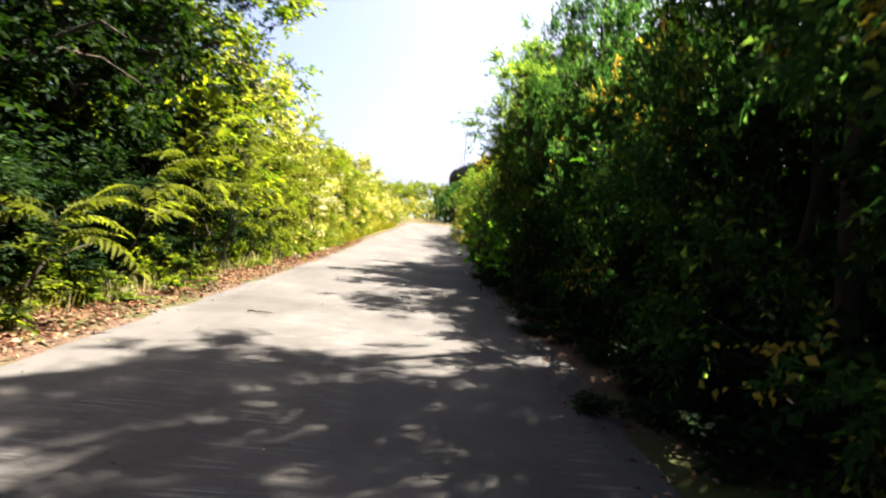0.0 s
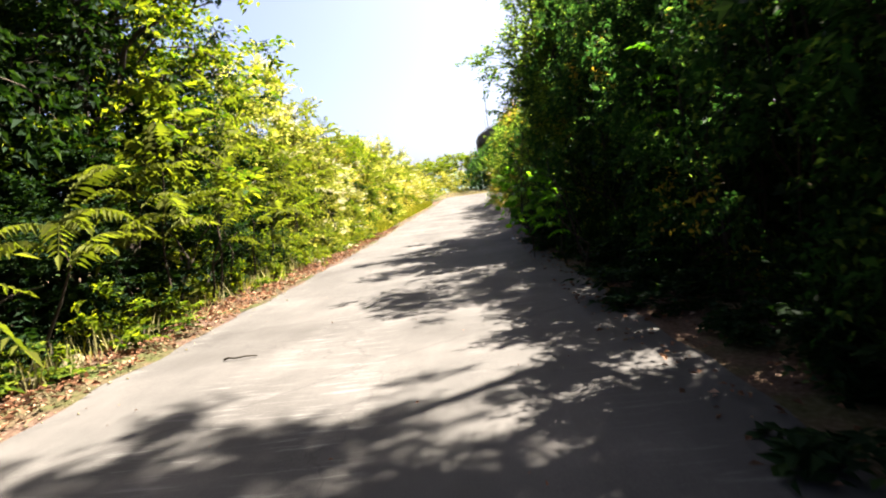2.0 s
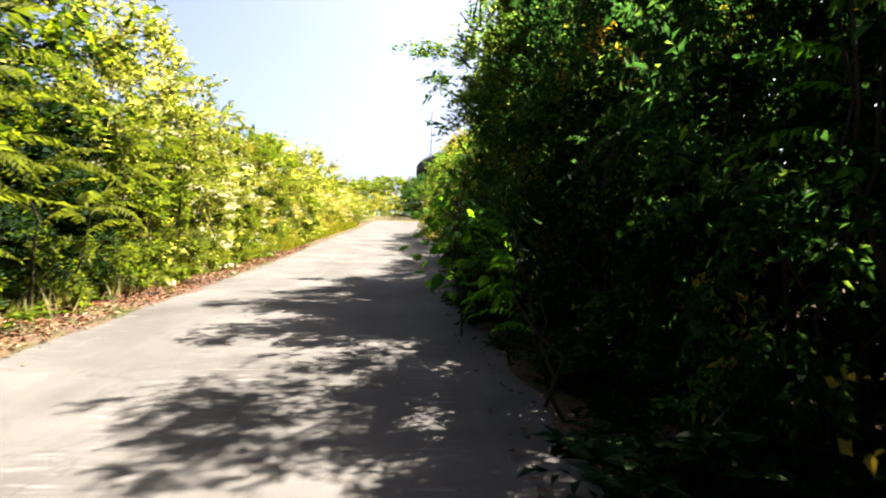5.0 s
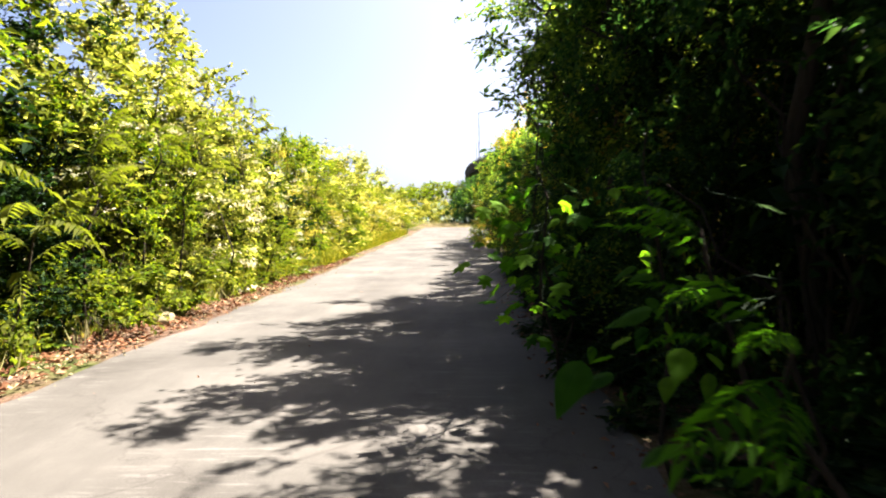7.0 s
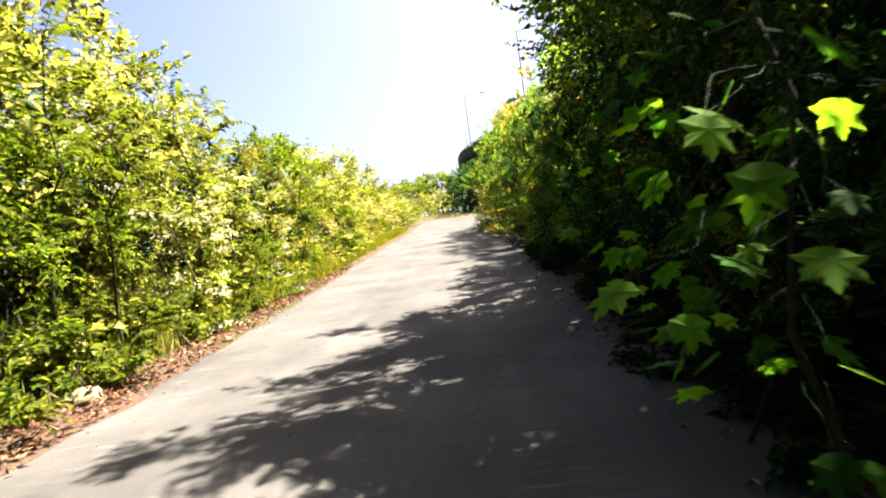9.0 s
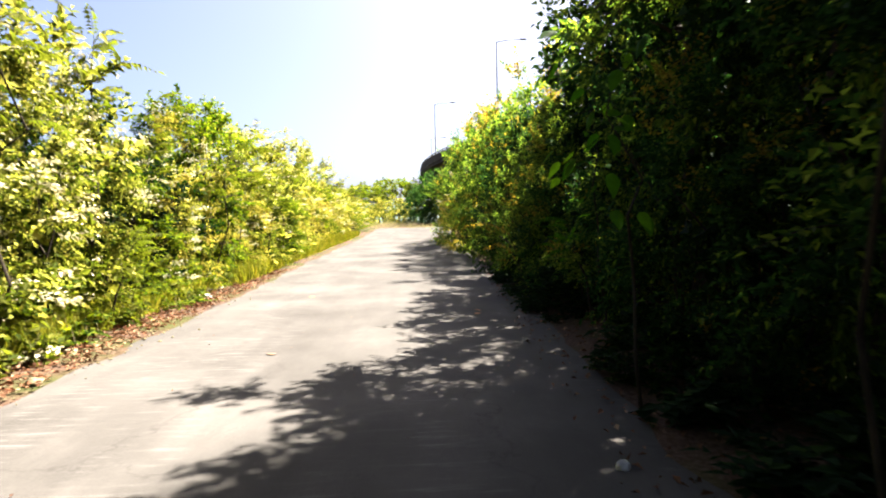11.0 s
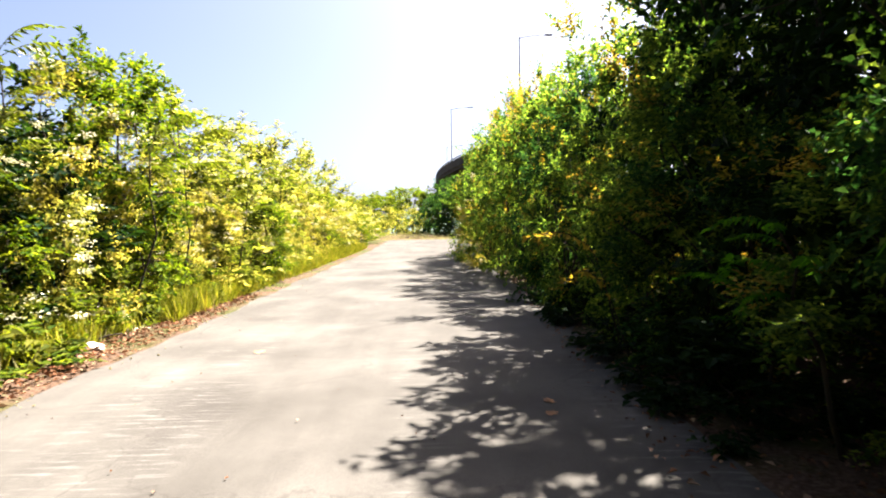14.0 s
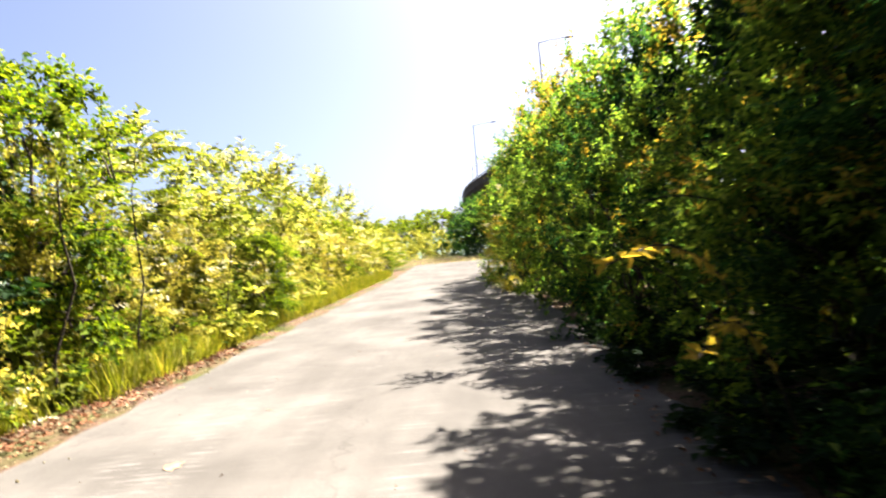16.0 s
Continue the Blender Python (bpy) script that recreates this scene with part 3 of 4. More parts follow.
scatter([edge_shrub], [(-1.4, 80, 0.9, 1.1, 0), (-4.6, 82, 1.1, 1.2, 0), (-7.5, 79, 1.0, 1.2, 0), (-11, 80, 1.2, 1.3, 0), (-2.8, 88, 1.3, 1.2, 0), (-8, 90, 1.5, 1.4, 0)])


# ---------------------------------------------------------------- elevated road
def edge_x(y):
    return 1.5 + (0.0078 if y < 100 else 0.003) * (y - 100) ** 2


def deck_top(y):
    return 9.7 + (97 - y) * 0.02


def sweep(profile, y0, y1, n):
    """A cross-section (offset to the right of the left edge, height over the parapet's top) along the bend."""
    V, F, k = [], [], len(profile)
    for i in range(n):
        y = y0 + (y1 - y0) * i / (n - 1)
        d = Vector((edge_x(y + 0.1) - edge_x(y - 0.1), 0.2)).normalized()
        r = Vector((d.y, -d.x))
        for o, z in profile:
            V.append((edge_x(y) + r.x * o, y + r.y * o, deck_top(y) + z))
    for i in range(n - 1):
        for j in range(k):
            q = (j + 1) % k
            F.append((i * k + j, i * k + q, (i + 1) * k + q, (i + 1) * k + j))
    F += [tuple(range(k)), tuple(range((n - 1) * k, n * k))[::-1]]
    return V, F


def build_bridge():
    root = thing("elevated_road", "curved concrete elevated road on piers behind the trees", "bridge")

    def run(name, x0, x1, z0, z1, label=""):
        solid(name, *sweep([(x0, z0), (x1, z0), (x1, z1), (x0, z1)], 50, 170, 61), CONCRETE, root, label)
    run("parapet", 0.0, 0.28, -1.15, -0.25)
    run("parapet", 8.7, 8.98, -1.15, -0.25)
    run("deck", 0.12, 8.86, -1.42, -1.153)
    run("girder", 0.9, 1.4, -2.9, -1.423)
    run("girder", 4.2, 4.7, -2.9, -1.423)
    run("girder", 7.5, 8.0, -2.9, -1.423)
    rail = solid("handrail", *sweep([(0.08, -0.08), (0.2, -0.08), (0.2, 0.0), (0.08, 0.0)], 50, 170, 61), STEEL, root, "grey steel handrail")
    me = bpy.data.meshes.new("rail_post")
    bm = bmesh.new()
    bmesh.ops.create_cube(bm, size=1, matrix=Matrix.Diagonal((0.1, 0.1, 0.3, 1)))
    bm.to_mesh(me)
    bm.free()
    me.materials.append(STEEL)
    for i in range(50):
        yy = 55 + i * 1.5
        p = new("rail_post", me)
        p.location = (edge_x(yy) + 0.15, yy, deck_top(yy) - 0.15)
        p.parent = root
    for yy in (62, 88, 114, 140):
        d = Vector((edge_x(yy + 0.1) - edge_x(yy - 0.1), 0.2)).normalized()
        cx, cy = edge_x(yy) + d.y * 4.4, yy - d.x * 4.4
        bm = bmesh.new()
        hgt = deck_top(yy) - 3.7 - ground_z(yy)
        bmesh.ops.create_cone(bm, cap_ends=True, segments=20, radius1=0.85, radius2=0.85, depth=hgt + 0.3)
        bmesh.ops.translate(bm, verts=bm.verts, vec=(cx, cy, ground_z(yy) + hgt / 2 - 0.15))
        part("pier_column", bm, CONCRETE, root)
        bm = bmesh.new()
        bmesh.ops.create_cube(bm, size=1, matrix=Matrix.Translation((cx, cy, deck_top(yy) - 3.3)) @ Matrix.Rotation(-math.atan2(d.x, d.y), 4, "Z") @ Matrix.Diagonal((7.6, 1.3, 0.8, 1)))
        bmesh.ops.bevel(bm, geom=bm.edges[:], offset=0.06, segments=1, affect="EDGES")
        part("pier_cap", bm, CONCRETE, root)


build_bridge()


def build_street_lamp(x, y, top):
    z0 = deck_top(y) - 1.15
    root = thing("street_lamp", "tall slim grey steel street lamp on the elevated road", "street lamp", "street lamps on the elevated road", (x, y, z0))
    h = top - z0
    solid("pole", *tube([(0, 0, 0), (0, 0, h * 0.5), (0, 0, h)], [0.09, 0.07, 0.05], 8), STEEL, root)
    solid("arm", *tube([(0, 0, h - 0.05), (0.9, 0, h + 0.12), (2.2, 0, h + 0.22)], [0.045, 0.04, 0.035], 6), STEEL, root)
    bm = bmesh.new()
    bmesh.ops.create_cube(bm, size=1, matrix=Matrix.Translation((2.5, 0, h + 0.2)) @ Matrix.Diagonal((0.7, 0.26, 0.12, 1)))
    bmesh.ops.bevel(bm, geom=bm.edges[:], offset=0.04, segments=2, affect="EDGES")
    part("lamp_head", bm, STEEL, root)
    bm = bmesh.new()
    bmesh.ops.create_cone(bm, cap_ends=True, segments=10, radius1=0.2, radius2=0.16, depth=0.3, matrix=Matrix.Translation((0, 0, 0.15)))
    part("base_flange", bm, STEEL, root)


for y, top in ((71.5, 18.3), (97.0, 17.7), (126.0, 17.2)):
    build_street_lamp(edge_x(y) + (2.0 if 90 < y < 110 else 0.5), y, top)


# ---------------------------------------------------------------- distance
def build_hills():
    for name, y, h, seed in (("backdrop_hill", 620, 30, 1), ("backdrop_hill", 900, 62, 2)):
        V, F = [], []
        xs = np.linspace(-900, 900, 90)
        for x in xs:
            top = h * (0.72 + 0.35 * noise.noise((x * 0.004, seed * 7.1, 0)) + 0.05 * noise.noise((x * 0.05, seed, 0)))
            V += [(x, y, 0), (x, y + 60, top * 0.7), (x, y + 150, top)]
        for i in range(len(xs) - 1):
            for k in range(2):
                F.append((i * 3 + k, i * 3 + 3 + k, i * 3 + 4 + k, i * 3 + 1 + k))
        tagged(solid(name, V, F, HILL, smooth=True), "hazy wooded hill on the horizon", "hill", kind="structure")


build_hills()


# ---------------------------------------------------------------- plants that stand out from the banks
def frond_mesh(name, seed, mat, length=0.75, pairs=11, leaf=0.13):
    """A feathered leaf: an arching midrib along +x with paired drooping leaflets."""
    rng = np.random.default_rng(seed)
    rings = pairs + 3
    s = np.linspace(0, 1, rings)
    rib = np.stack([s * length, np.zeros(rings), 0.22 * length * np.sin(s * 2.4) - 0.12 * length * s * s], 1)
    pieces = [tube(rib, np.linspace(0.006, 0.002, rings), 4)]
    u = np.repeat(np.linspace(0.16, 0.97, pairs), 2)
    P = np.stack([np.interp(u, s, rib[:, j]) for j in range(3)], 1)
    sgn = np.tile([1.0, -1.0], pairs)
    D = unit(np.stack([np.full(len(u), 0.45), sgn, np.full(len(u), -0.35)], 1) + rng.normal(0, 0.12, (len(u), 3)))
    size = leaf * np.sin(0.5 + u * 2.2) * rng.uniform(0.85, 1.1, len(u))
    pieces.append(leaf_arrays(P, D, unit(np.stack([0 * u, sgn * 0.3, 1 + 0 * u], 1) + rng.normal(0, 0.15, (len(u), 3))), size, size * 0.32, 0.25))
    pieces.append(leaf_arrays(rib[-1:], np.array([[0.95, 0, -0.3]]), np.array([[0.3, 0, 0.95]]), leaf, leaf * 0.32))

    def mesh(title, V, F):
        me = bpy.data.meshes.new(title)
        me.from_pydata(np.asarray(V).tolist(), [], [list(map(int, f)) for f in F])
        me.materials.append(mat)
        return me
    V, F = join(pieces)
    V, F = np.asarray(V), np.asarray(F)
    stem = len(pieces[0][0])
    for i in range(stem, len(V), 4):
        F[F == i] = np.argmin(np.linalg.norm(V[:stem] - V[i], axis=1))
    used, F = np.unique(F, return_inverse=True)
    V, F = V[used], F.reshape(-1, 3)
    across = unit(np.stack([0 * u, sgn * 0.3, 1 + 0 * u], 1) + rng.normal(0, 0.15, (len(u), 3)))
    single = [mesh("leaflet", *leaf_arrays(P[i:i + 1], D[i:i + 1], across[i:i + 1], size[i:i + 1], size[i:i + 1] * 0.32, 0.25)) for i in range(len(u))]
    single.append(mesh("leaflet", *pieces[-1]))
    return mesh(name, V, F), mesh("midrib", *pieces[0]), single


FRONDS = [frond_mesh("frond", 71, LEAF_SUMAC, 1.0, 12, 0.21), frond_mesh("frond", 72, LEAF_SUMAC, 0.85, 11, 0.17), frond_mesh("frond", 73, LEAF_SHADE_FROND, 0.95, 9, 0.24)]


def sumac(seed, x, y, h, n, kind, size=1.0, toward=None, spread=150, apart=False):
    """A slender sapling with a whorl of feathered leaves up its stem."""
    rng = random.Random(seed)
    root = thing("sumac_sapling", ("yellow-green", "yellow-green", "shade-toned deep green")[kind] + " sapling with long feathered leaves beside the lane", "sapling", "feather-leaved saplings", (x, y, ground_z(y)))
    nrng = np.random.default_rng(seed)
    lean = 0.45 if toward is not None else 0.0
    top = np.array([lean * math.cos(toward or 0), lean * math.sin(toward or 0), h])
    spine = bent(nrng, (0, 0, -0.05), top, 6, 0.03)
    solid("stem", *tube(spine, np.linspace(0.022, 0.007, 6), 6), TWIG, root)
    for i in range(n):
        s = 1 - 0.5 * (i / n) ** 1.3
        p = [float(np.interp(s, np.linspace(0, 1, 6), spine[:, j])) for j in range(3)]
        yaw = rng.uniform(0, 360) if toward is None else math.degrees(toward) + rng.uniform(-spread, spread)
        whole, rib, single = FRONDS[kind]
        f = new("frond", rib if apart else whole)
        for me in single if apart else ():
            new("leaflet", me).parent = f
        k = size * rng.uniform(0.75, 1.15)
        f.matrix_basis = pose(*p, rng.uniform(-12, 12), rng.uniform(-35, 20), yaw) @ Matrix.Scale(k, 4)
        f.parent = root


for i, (x, y, h, n, kind, size) in enumerate((
        (-4.75, 7.6, 1.3, 8, 0, 1.0), (-4.7, 9.4, 1.7, 9, 0, 1.0), (-4.9, 11.0, 2.2, 10, 1, 1.0), (-4.7, 11.9, 2.3, 11, 0, 1.1),
        (-4.6, 13.0, 1.8, 10, 0, 1.1), (-4.8, 13.9, 2.8, 10, 1, 1.0), (-4.7, 15.2, 2.1, 11, 1, 1.05), (-4.8, 16.4, 1.6, 9, 0, 1.0),
        (-5.0, 12.6, 3.6, 11, 0, 1.1), (-5.0, 14.7, 4.0, 10, 0, 1.1), (-4.9, 17.8, 3.2, 10, 1, 1.0), (-5.0, 19.7, 4.6, 12, 1, 1.0),
        (-4.8, 20.6, 3.7, 10, 1, 0.9), (-4.9, 22.6, 4.5, 10, 1, 0.9), (-5.0, 30.8, 3.9, 10, 1, 1.0), (-5.3, 33.2, 4.1, 10, 0, 1.0), (-5.9, 28.4, 4.3, 12, 1, 1.0), (-5.7, 26.0, 5.0, 11, 1, 1.0),
        (-4.5, 20.0, 0.55, 6, 1, 0.7), (-4.7, 24.8, 1.2, 8, 1, 0.8), (-5.2, 36.6, 3.6, 9, 1, 1.0), (-5.6, 42, 4.4, 10, 1, 1.1))):
    sumac(100 + i, x + 0.3, y, h if h < 3 else h - 0.45, n, kind, size, -0.2 if i % 3 else -0.6, 110, i < 10)
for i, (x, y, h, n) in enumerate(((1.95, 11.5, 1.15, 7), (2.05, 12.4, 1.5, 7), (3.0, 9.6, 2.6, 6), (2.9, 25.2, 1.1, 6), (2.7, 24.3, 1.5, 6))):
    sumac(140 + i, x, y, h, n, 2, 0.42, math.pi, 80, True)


def lobed_leaf(name, mat, lobes):
    """A broad leaf in its own plane, stalk end at the origin, tip along +x, gently cupped."""
    V = [(0, 0, 0)]
    for w, r in lobes:
        a = math.radians(w)
        x, y = 0.34 + r * math.cos(a), r * math.sin(a)
        V.append((x, y, -0.10 * x * x - 0.12 * abs(y) + 0.05 * abs(y) * (r > 0.5)))
    rib = len(V)
    V.append((0.36, 0, 0.03))
    n = len(lobes)
    F = [(rib, 1 + i, 2 + i) for i in range(n - 1)] + [(rib, n, 0), (rib, 0, 1)]
    me = bpy.data.meshes.new(name)
    me.from_pydata(V, [], F)
    me.materials.append(mat)
    return me


half = [(0, 0.66), (9, 0.50), (16, 0.47), (22, 0.33), (38, 0.42), (47, 0.60), (56, 0.47), (66, 0.44), (78, 0.31), (96, 0.41), (108, 0.52), (122, 0.40), (146, 0.38)]
MAPLE = lobed_leaf("leaf", LEAF_BROAD, [(-w, r) for w, r in half[:0:-1]] + half)
oval = [(0, 0.72), (14, 0.50), (32, 0.37), (60, 0.30), (95, 0.29), (130, 0.31), (152, 0.32)]
OVATE = lobed_leaf("leaf", LEAF_BROAD, [(-w, r) for w, r in oval[:0:-1]] + oval)


def sapling(seed, base, height, spots, mesh, size, label):
    """A young tree with broad leaves, each on its own stalk."""
    rng = random.Random(seed)
    nrng = np.random.default_rng(seed)
    root = thing("broadleaf_sapling", label, "sapling", "", base)
    base = np.array(base)
    spine = bent(nrng, (0, 0, -0.05), (-0.15, 0.05, height), 7, 0.03)
    pieces = [tube(spine, np.linspace(0.016, 0.005, 7), 6)]
    for p in spots:
        q = np.array(p) - base
        s = min(0.97, max(0.15, (q[2] + 0.1) / height))
        a = np.array([np.interp(s, np.linspace(0, 1, 7), spine[:, j]) for j in range(3)])
        solid("leaf_stalk", *tube(bent(nrng, a, q, 5, 0.05), np.linspace(0.0035, 0.0012, 5), 4), LEAF_SHADE_DARK, root)
        f = new("leaf", mesh)
        out = math.degrees(math.atan2(q[1] - a[1], q[0] - a[0]))
        f.matrix_basis = pose(*q, rng.uniform(-30, 30), rng.uniform(5, 60), out + rng.uniform(-50, 50)) @ Matrix.Scale(size * rng.uniform(0.75, 1.2), 4)
        f.parent = root
    solid("stem", *join(pieces), TWIG, root)


def cloud(seed, n, lo, hi):
    rng = random.Random(seed)
    return [tuple(rng.uniform(a, b) for a, b in zip(lo, hi)) for _ in range(n)]


maple_label = "young tree with broad pointed green leaves beside the lane"
sapling(1, (1.4, 14.7, 0.02), 2.3, [(0.78, 14.16, 1.62), (0.66, 14.57, 1.20), (0.88, 14.3, 1.26), (0.90, 14.85, 0.85), (0.80, 14.45, 1.1), (1.0, 14.1, 1.75)]
        + cloud(2, 38, (0.9, 14.1, 0.6), (1.5, 15.4, 1.9)), MAPLE, 0.16, maple_label)
sapling(3, (1.6, 16.0, 0.02), 2.5, [(1.10, 15.92, 1.95), (1.15, 15.8, 1.8), (0.84, 16.16, 1.30), (1.0, 16.2, 1.2)]
        + cloud(4, 48, (1.12, 15.2, 0.6), (1.65, 17.2, 2.5)), MAPLE, 0.16, maple_label)
sapling(5, (1.75, 20.2, 0.02), 2.6, cloud(6, 44, (1.05, 19.5, 1.5), (1.7, 20.9, 2.9)), OVATE, 0.15, "young tree with drooping oval green leaves beside the lane")
sapling(7, (2.4, 22.9, 0.02), 2.6, cloud(8, 12, (2.0, 22.3, 1.3), (2.5, 23.4, 2.5)), OVATE, 0.12, "young tree with drooping oval green leaves beside the lane")
sapling(9, (1.8, 13.2, 0.02), 2.0, cloud(10, 30, (1.05, 12.2, 0.7), (1.8, 13.8, 1.7)), OVATE, 0.12, "young tree with glossy oval green leaves beside the lane")
sapling(11, (1.7, 17.8, 0.02), 4.6, [(1.0, 17.5, 4.4), (0.95, 17.6, 4.25), (0.9, 17.7, 4.5), (1.05, 17.45, 4.1)] + cloud(12, 26, (0.88, 16.9, 3.0), (1.7, 18.4, 4.7)), OVATE, 0.15, "slender young tree with large oval leaves over the lane")

sapling(13, (1.85, 11.9, 0.02), 1.3, [(0.93, 11.5, 1.12), (1.05, 11.62, 1.05), (1.2, 11.6, 0.85), (1.3, 11.75, 1.1), (1.25, 11.9, 1.2)], OVATE, 0.15, "young tree with a drooping broad bright green leaf beside the lane")

def arching_shoot(seed, pts, leaf):
    """A long shoot that arches out of the hedge, set with golden leaves along its outer half."""
    rng = np.random.default_rng(seed)
    pts = np.array(pts, float)
    root = thing("arching_shoot", "long arching shoot with golden young leaves out of the hedge", "shoot", "golden shoots out of the hedge", tuple(pts[0]))
    way = np.linspace(0, 1, 12)
    line = np.stack([np.interp(way, np.linspace(0, 1, len(pts)), pts[:, j] - pts[0, j]) for j in range(3)], 1)
    line[1:-1] = (line[:-2] + 2 * line[1:-1] + line[2:]) / 4
    solid("stem", *tube(line, np.linspace(0.009, 0.003, 12), 5), TWIG, root)
    for u in np.repeat(np.linspace(0.35, 1.0, 17), 2):
        p = np.array([np.interp(u, way, line[:, j]) for j in range(3)])
        d = unit(unit(line[-1] - line[5]) * 0.6 + rng.normal(0, 0.6, 3))
        solid("leaf", *leaf_arrays(p[None], d[None], unit(rng.normal(0, 0.4, 3) + [0, 0, 1])[None], leaf * rng.uniform(0.7, 1.2), leaf * 0.5), GOLDEN_SUNLIT, root)


arching_shoot(1, [(2.3, 27.3, 0.1), (1.9, 26.9, 1.3), (1.4, 26.4, 1.5), (1.0, 25.9, 1.42)], 0.085)
arching_shoot(2, [(2.2, 26.7, 0.1), (1.9, 26.5, 0.9), (1.6, 26.2, 1.15), (1.32, 25.9, 1.02)], 0.08)

weed = shrub("weed", 81, 0.5, 0.28, LEAF_GREEN, "low leafy green weed at the edge of the lane", "weed", 11, 5, 7, 0.07, 0.16, shoots=2, group="weeds along the verge")
weed_dry = shrub("weed", 82, 0.5, 0.26, LEAF_SUMAC, "low yellowing weed at the edge of the lane", "weed", 10, 5, 7, 0.07, 0.16, shoots=4, group="weeds along the verge")
spots = []
y = 5.0
while y < 48:
    spots.append((left_edge(y) - (rg.uniform(0.55, 1.7) if y < 14 else rg.uniform(0.6, 1.35) if y < 24 else rg.uniform(0.7, 1.3)), y, rg.uniform(0.7, 1.7), rg.uniform(0.8, 1.5), rg.choice((0, 1))))
    y += rg.uniform(0.3, 0.9)
# Weeds added to darken the hedge foot, where there is only shade
for i in range(16):
    yy = rg.uniform(7, 36)
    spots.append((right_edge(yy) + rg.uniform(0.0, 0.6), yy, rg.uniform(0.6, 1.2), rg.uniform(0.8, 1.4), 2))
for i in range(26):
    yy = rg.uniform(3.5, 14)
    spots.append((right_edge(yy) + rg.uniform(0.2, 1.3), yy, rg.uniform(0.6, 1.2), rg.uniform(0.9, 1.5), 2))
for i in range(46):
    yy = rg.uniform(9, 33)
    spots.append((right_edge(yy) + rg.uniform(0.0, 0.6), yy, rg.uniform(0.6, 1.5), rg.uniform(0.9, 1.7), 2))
# Weed copy with the hedge's shade put into its leaf colour
weed_shade = shrub("weed", 83, 0.5, 0.28, LEAF_SHADE_DARK, "low weed added at the hedge foot, near-black to paint its shade", "weed", 11, 5, 7, 0.075, 0.16, shoots=2, group="weeds along the verge")
scatter([weed, weed_dry, weed_shade], spots)


# ---------------------------------------------------------------- grass and litter
def blades(name, seed, n, place_of, hmin, hmax, mat, label):
    rng = np.random.default_rng(seed)
    P = np.array([place_of(rng) for _ in range(n)])
    D = unit(rng.normal(0, 0.28, (n, 3)) + [0, 0, 1])
    N = unit(rng.normal(0, 1, (n, 3)) * [1, 1, 0.2])
    L = rng.uniform(hmin, hmax, n)
    V, F = leaf_arrays(P, D, N, L, 0.007 + 0.009 * rng.random(n), 0.08, 0.2)
    tagged(solid(name, V, F, mat), label, "grass", kind="stuff")


def verge(y0, y1, a, b):
    def f(rng):
        y = rng.uniform(y0, y1)
        return left_edge(y) - a - (b - a) * rng.random() ** 0.8, y, ground_z(y) + 0.02
    return f


def road_end(rng):
    y = rng.uniform(67, 76)
    return rng.uniform(-10, 7), y, ground_z(y)


blades("grass", 1, 26000, verge(31, 60, 0.2, 1.3), 0.16, 0.6, GRASS, "green grass tufts along the verge")
blades("grass", 9, 14000, verge(21, 32, 0.55, 1.5), 0.14, 0.5, GRASS, "green grass tufts between the litter and the shrubs")
blades("grass", 2, 1200, verge(6, 25, 0.6, 1.3), 0.1, 0.35, GRASS, "thin grass in the soil of the verge")
blades("dry_grass", 3, 2200, verge(6, 52, 0.35, 1.3), 0.12, 0.45, STRAW, "pale dry grass stalks along the verge")
blades("dry_grass", 4, 5000, road_end, 0.12, 0.36, STRAW, "pale dry grass at the end of the road")


def litter(name, seed, n, spot, smin, smax, label):
    rng = np.random.default_rng(seed)
    P = np.array([spot(rng) for _ in range(n)])
    D = unit(rng.normal(0, 1, (n, 3)) * [1, 1, 0.18])
    N = unit(rng.normal(0, 0.35, (n, 3)) + [0, 0, 1])
    L = rng.uniform(smin, smax, n)
    V, F = leaf_arrays(P, D, N, L, L * 0.55, 0.1, 0.3)
    tagged(solid(name, V, F, LITTER), label, "leaf litter", kind="stuff")


def left_litter(rng):
    y = rng.uniform(4, 36)
    return left_edge(y) + 0.2 - 1.8 * rng.random() ** 0.75, y, 0.05 + 0.03 * rng.random()


def right_litter(rng):
    y = rng.uniform(4, 36)
    return right_edge(y) - 0.7 + 1.6 * rng.random() ** 0.8, y, 0.045 + 0.02 * rng.random()


def road_litter(rng):
    y = rng.uniform(3, 40)
    return rng.uniform(-3.4, 1.8), y, 0.04


litter("leaf_litter", 5, 15000, left_litter, 0.04, 0.11, "red-brown dead leaves along the verge")
litter("leaf_litter", 6, 2500, right_litter, 0.03, 0.08, "brown dead leaves in the shade of the hedge")
litter("leaf_litter", 7, 170, road_litter, 0.012, 0.04, "scattered small dead leaf scraps on the asphalt")


def rock(name, x, y, sx, sy, sz, mat, label, seed, category="stone"):
    bm = bmesh.new()
    bmesh.ops.create_icosphere(bm, subdivisions=3, radius=0.5)
    for v in bm.verts:
        v.co *= 1 + 0.45 * noise.noise(v.co * 2.1 + Vector((seed * 3.7, 0, 0))) + 0.1 * noise.noise(v.co * 7 + Vector((seed, 0, 0)))
        v.co = Vector((v.co.x * sx, v.co.y * sy, max(v.co.z, -0.3) * sz))
    ob = part(name, bm, mat, None)
    ob.location = (x, y, ground_z(y) + 0.02 + sz * 0.28)
    ob.rotation_euler[2] = seed * 1.3
    return tagged(ob, label, category)


rock("rock", -3.97, 18.87, 0.42, 0.28, 0.22, ROCK, "pale ochre flat rock at the edge of the lane", 1)
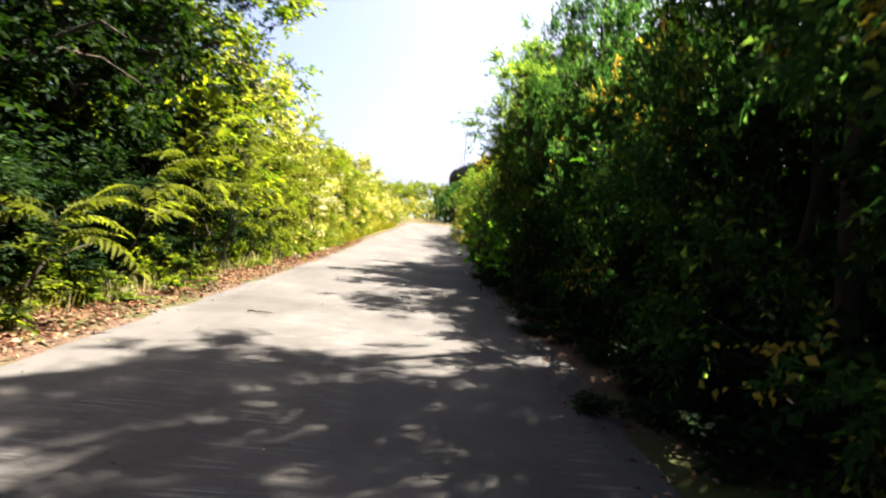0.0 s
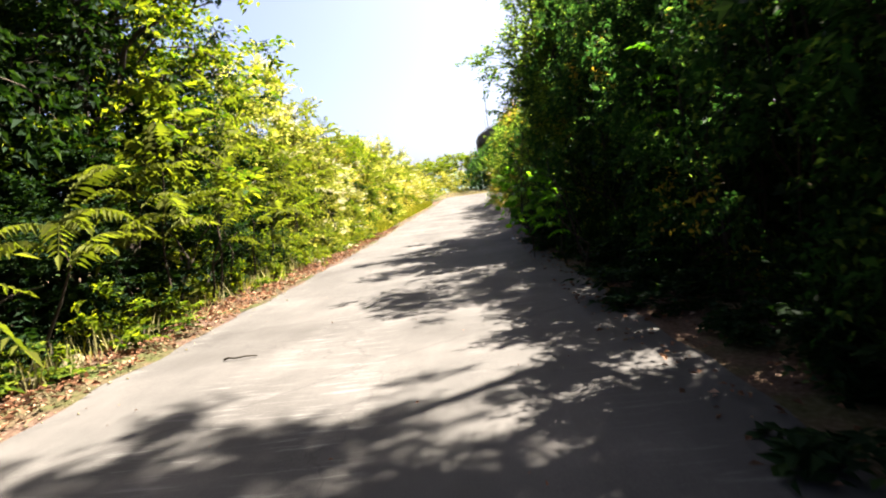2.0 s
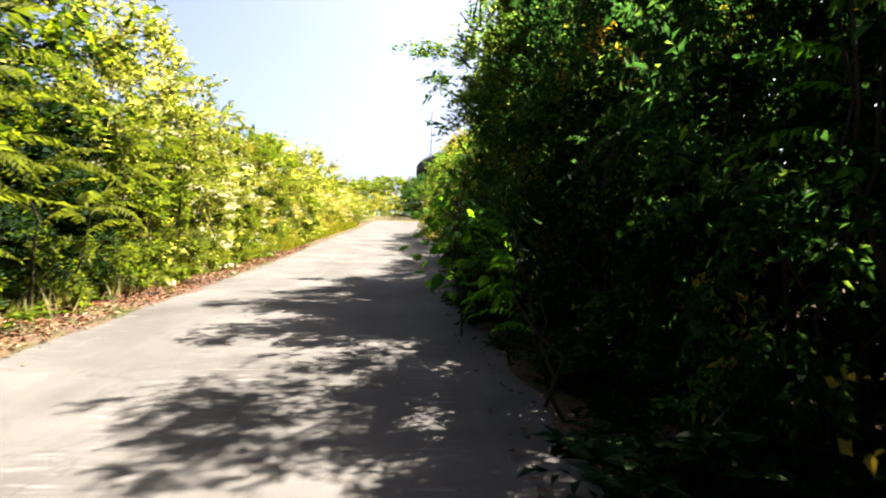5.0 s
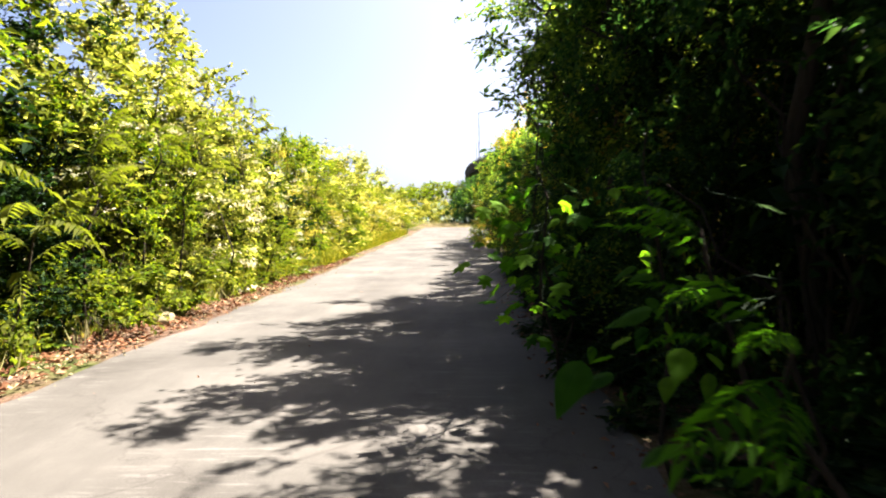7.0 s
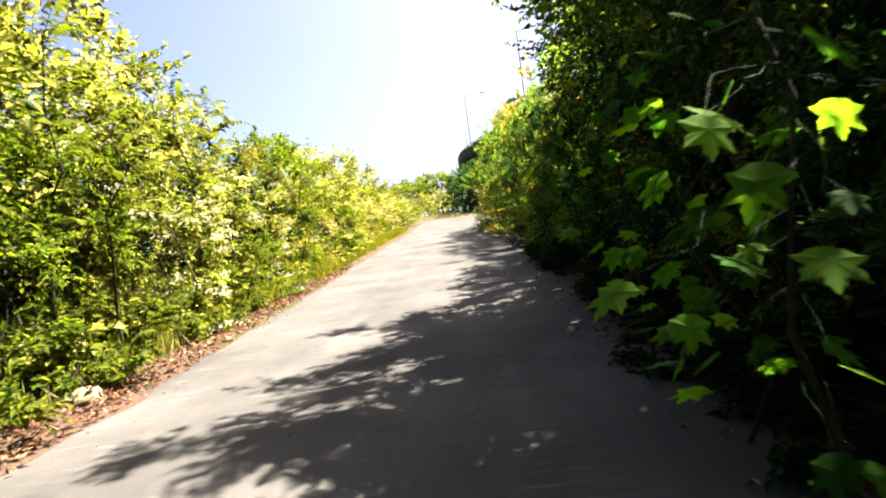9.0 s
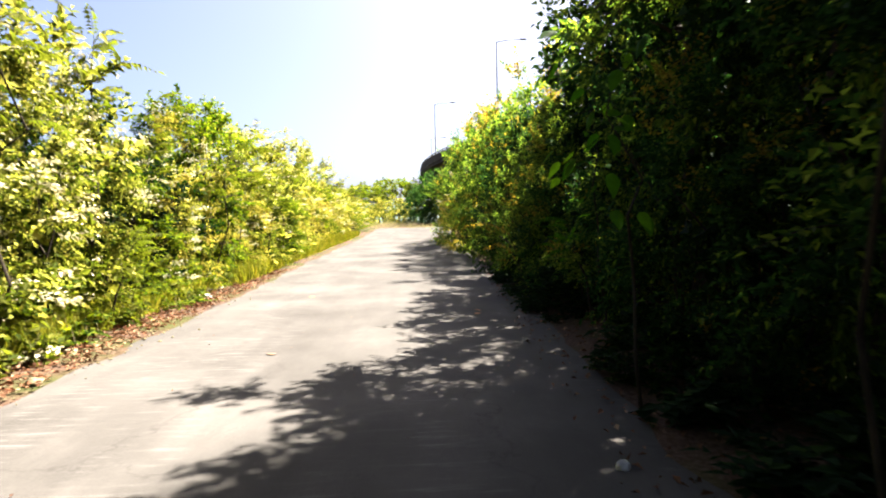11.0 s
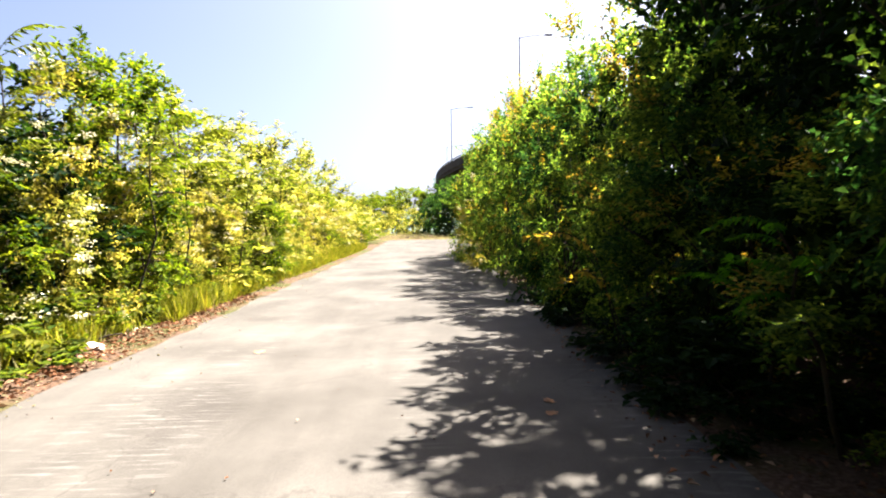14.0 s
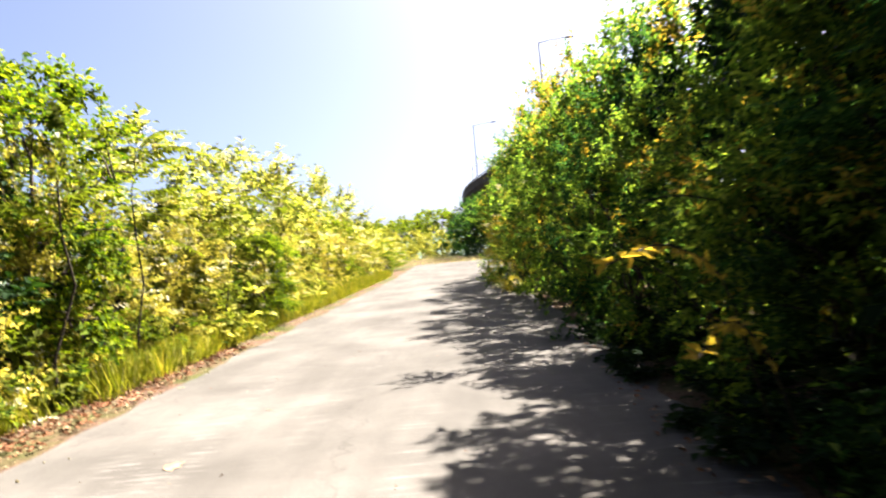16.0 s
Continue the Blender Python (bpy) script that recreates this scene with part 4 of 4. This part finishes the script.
rock("rock", -4.36, 28.74, 0.42, 0.22, 0.12, WHITE_ROCK, "flat whitish stone lying on the verge", 2)
rock("stone", 1.28, 19.32, 0.11, 0.08, 0.07, WHITE_ROCK, "small white stone on the shaded asphalt", 3)
for i, (x, y, s) in enumerate(((-4.2, 8.7, 0.28), (-4.3, 9.5, 0.34), (-4.15, 10.3, 0.3), (-4.25, 11.1, 0.22), (-4.3, 12.2, 0.26), (-3.6, 21.8, 0.16), (-4.1, 27.6, 0.2))):
    rock("broken_kerb_stone", x, y, s, s * 0.7, s * 0.5, ROCK, "pale broken stone half buried in the verge", 10 + i)


def dead_leaf(x, y, size, turn, label, name="dead_leaf"):
    me = lobed_leaf(name, LITTER, [(-w, r) for w, r in half[:0:-1]] + half if name == "dead_leaf" else [(-w, r * 0.8) for w, r in oval[:0:-1]] + oval)
    ob = new(name, me)
    ob.matrix_basis = pose(x, y, ground_z(y) + 0.05, 8, -6, turn) @ Matrix.Diagonal((size, size * 0.8, size * 0.6, 1))
    bpy.context.view_layer.update()
    low = min((ob.matrix_basis @ v.co).z for v in me.vertices)
    ob.location.z += ground_z(y) + 0.026 - low
    tagged(ob, label, "dead leaf")


dead_leaf(-2.06, 28.2, 0.17, 40, "curled orange-brown dead leaf on the asphalt")
dead_leaf(-1.51, 22.76, 0.13, 160, "curled brown dead leaf on the asphalt")
dead_leaf(-1.76, 29.98, 0.07, 200, "small dark dead leaf on the asphalt")
dead_leaf(1.15, 25.7, 0.14, 90, "brown dead leaf on the shaded asphalt")
dead_leaf(1.05, 25.4, 0.12, 10, "brown dead leaf on the shaded asphalt")


def stick(pts, r0, r1, label, name="fallen_branch"):
    rng = np.random.default_rng(int(abs(pts[0][1]) * 100))
    V, F = tube(np.concatenate([bent(rng, pts[i], pts[i + 1], 4, 0.05)[:-1] for i in range(len(pts) - 1)] + [np.array(pts[-1:])]), np.linspace(r0, r1, 3 * (len(pts) - 1) + 1), 6)
    tagged(solid(name, V, F, TWIG, smooth=True), label, "branch")


stick([(-2.32, 9.0, 0.045), (-2.15, 8.98, 0.055), (-1.98, 9.02, 0.045)], 0.012, 0.006, "short piece of brown bark on the asphalt", "bark_piece")
stick([(-4.6, 7.4, 0.03), (-4.3, 8.1, 0.75), (-4.1, 9.0, 1.0)], 0.022, 0.008, "bare arching branch among the weeds", "bare_branch")
stick([(-4.7, 12.2, 0.03), (-4.4, 12.9, 0.9), (-4.2, 13.5, 1.5)], 0.018, 0.007, "bare leaning branch among the shrubs", "bare_branch")
stick([(-4.6, 13.2, 0.03), (-4.4, 13.9, 0.8), (-4.2, 14.6, 1.3)], 0.018, 0.007, "bare leaning branch among the shrubs", "bare_branch")
stick([(-4.5, 18.3, 0.03), (-4.4, 18.4, 0.6), (-4.35, 18.5, 1.2)], 0.014, 0.006, "bare upright dead stem among the shrubs", "bare_branch")
stick([(-4.9, 29.2, 0.08), (-4.4, 29.0, 0.12), (-4.1, 29.3, 0.07)], 0.02, 0.008, "grey dead branch lying on the verge")


def gravel(name, seed, n, spot, mat, label):
    rng = np.random.default_rng(seed)
    octa = np.array([(1, 0, 0), (-1, 0, 0), (0, 1, 0), (0, -1, 0), (0, 0, 1), (0, 0, -1)], float)
    tri = np.array([(0, 2, 4), (2, 1, 4), (1, 3, 4), (3, 0, 4), (2, 0, 5), (1, 2, 5), (3, 1, 5), (0, 3, 5)])
    pieces = []
    for _ in range(n):
        w = rng.uniform(0, 6.28)
        turn = np.array([[math.cos(w), -math.sin(w), 0], [math.sin(w), math.cos(w), 0], [0, 0, 1]])
        size = rng.uniform(0.006, 0.03) * rng.uniform(0.5, 1.2) * np.array([1, rng.uniform(0.6, 1), rng.uniform(0.4, 0.8)])
        pieces.append(((octa * size * rng.uniform(0.75, 1.25, (6, 3))) @ turn.T + spot(rng), tri))
    V, F = join(pieces)
    tagged(solid(name, V, F, mat), label, "gravel", kind="stuff")


def edge_gravel(rng):
    y = rng.uniform(5, 46)
    x = left_edge(y) + rng.normal(-0.2, 0.28)
    return np.array([x, y, ground_z(y) + (0.03 if x > left_edge(y) else 0.025)])


gravel("gravel", 8, 2600, edge_gravel, ROCK, "pale gravel crumbled along the road's broken edge")
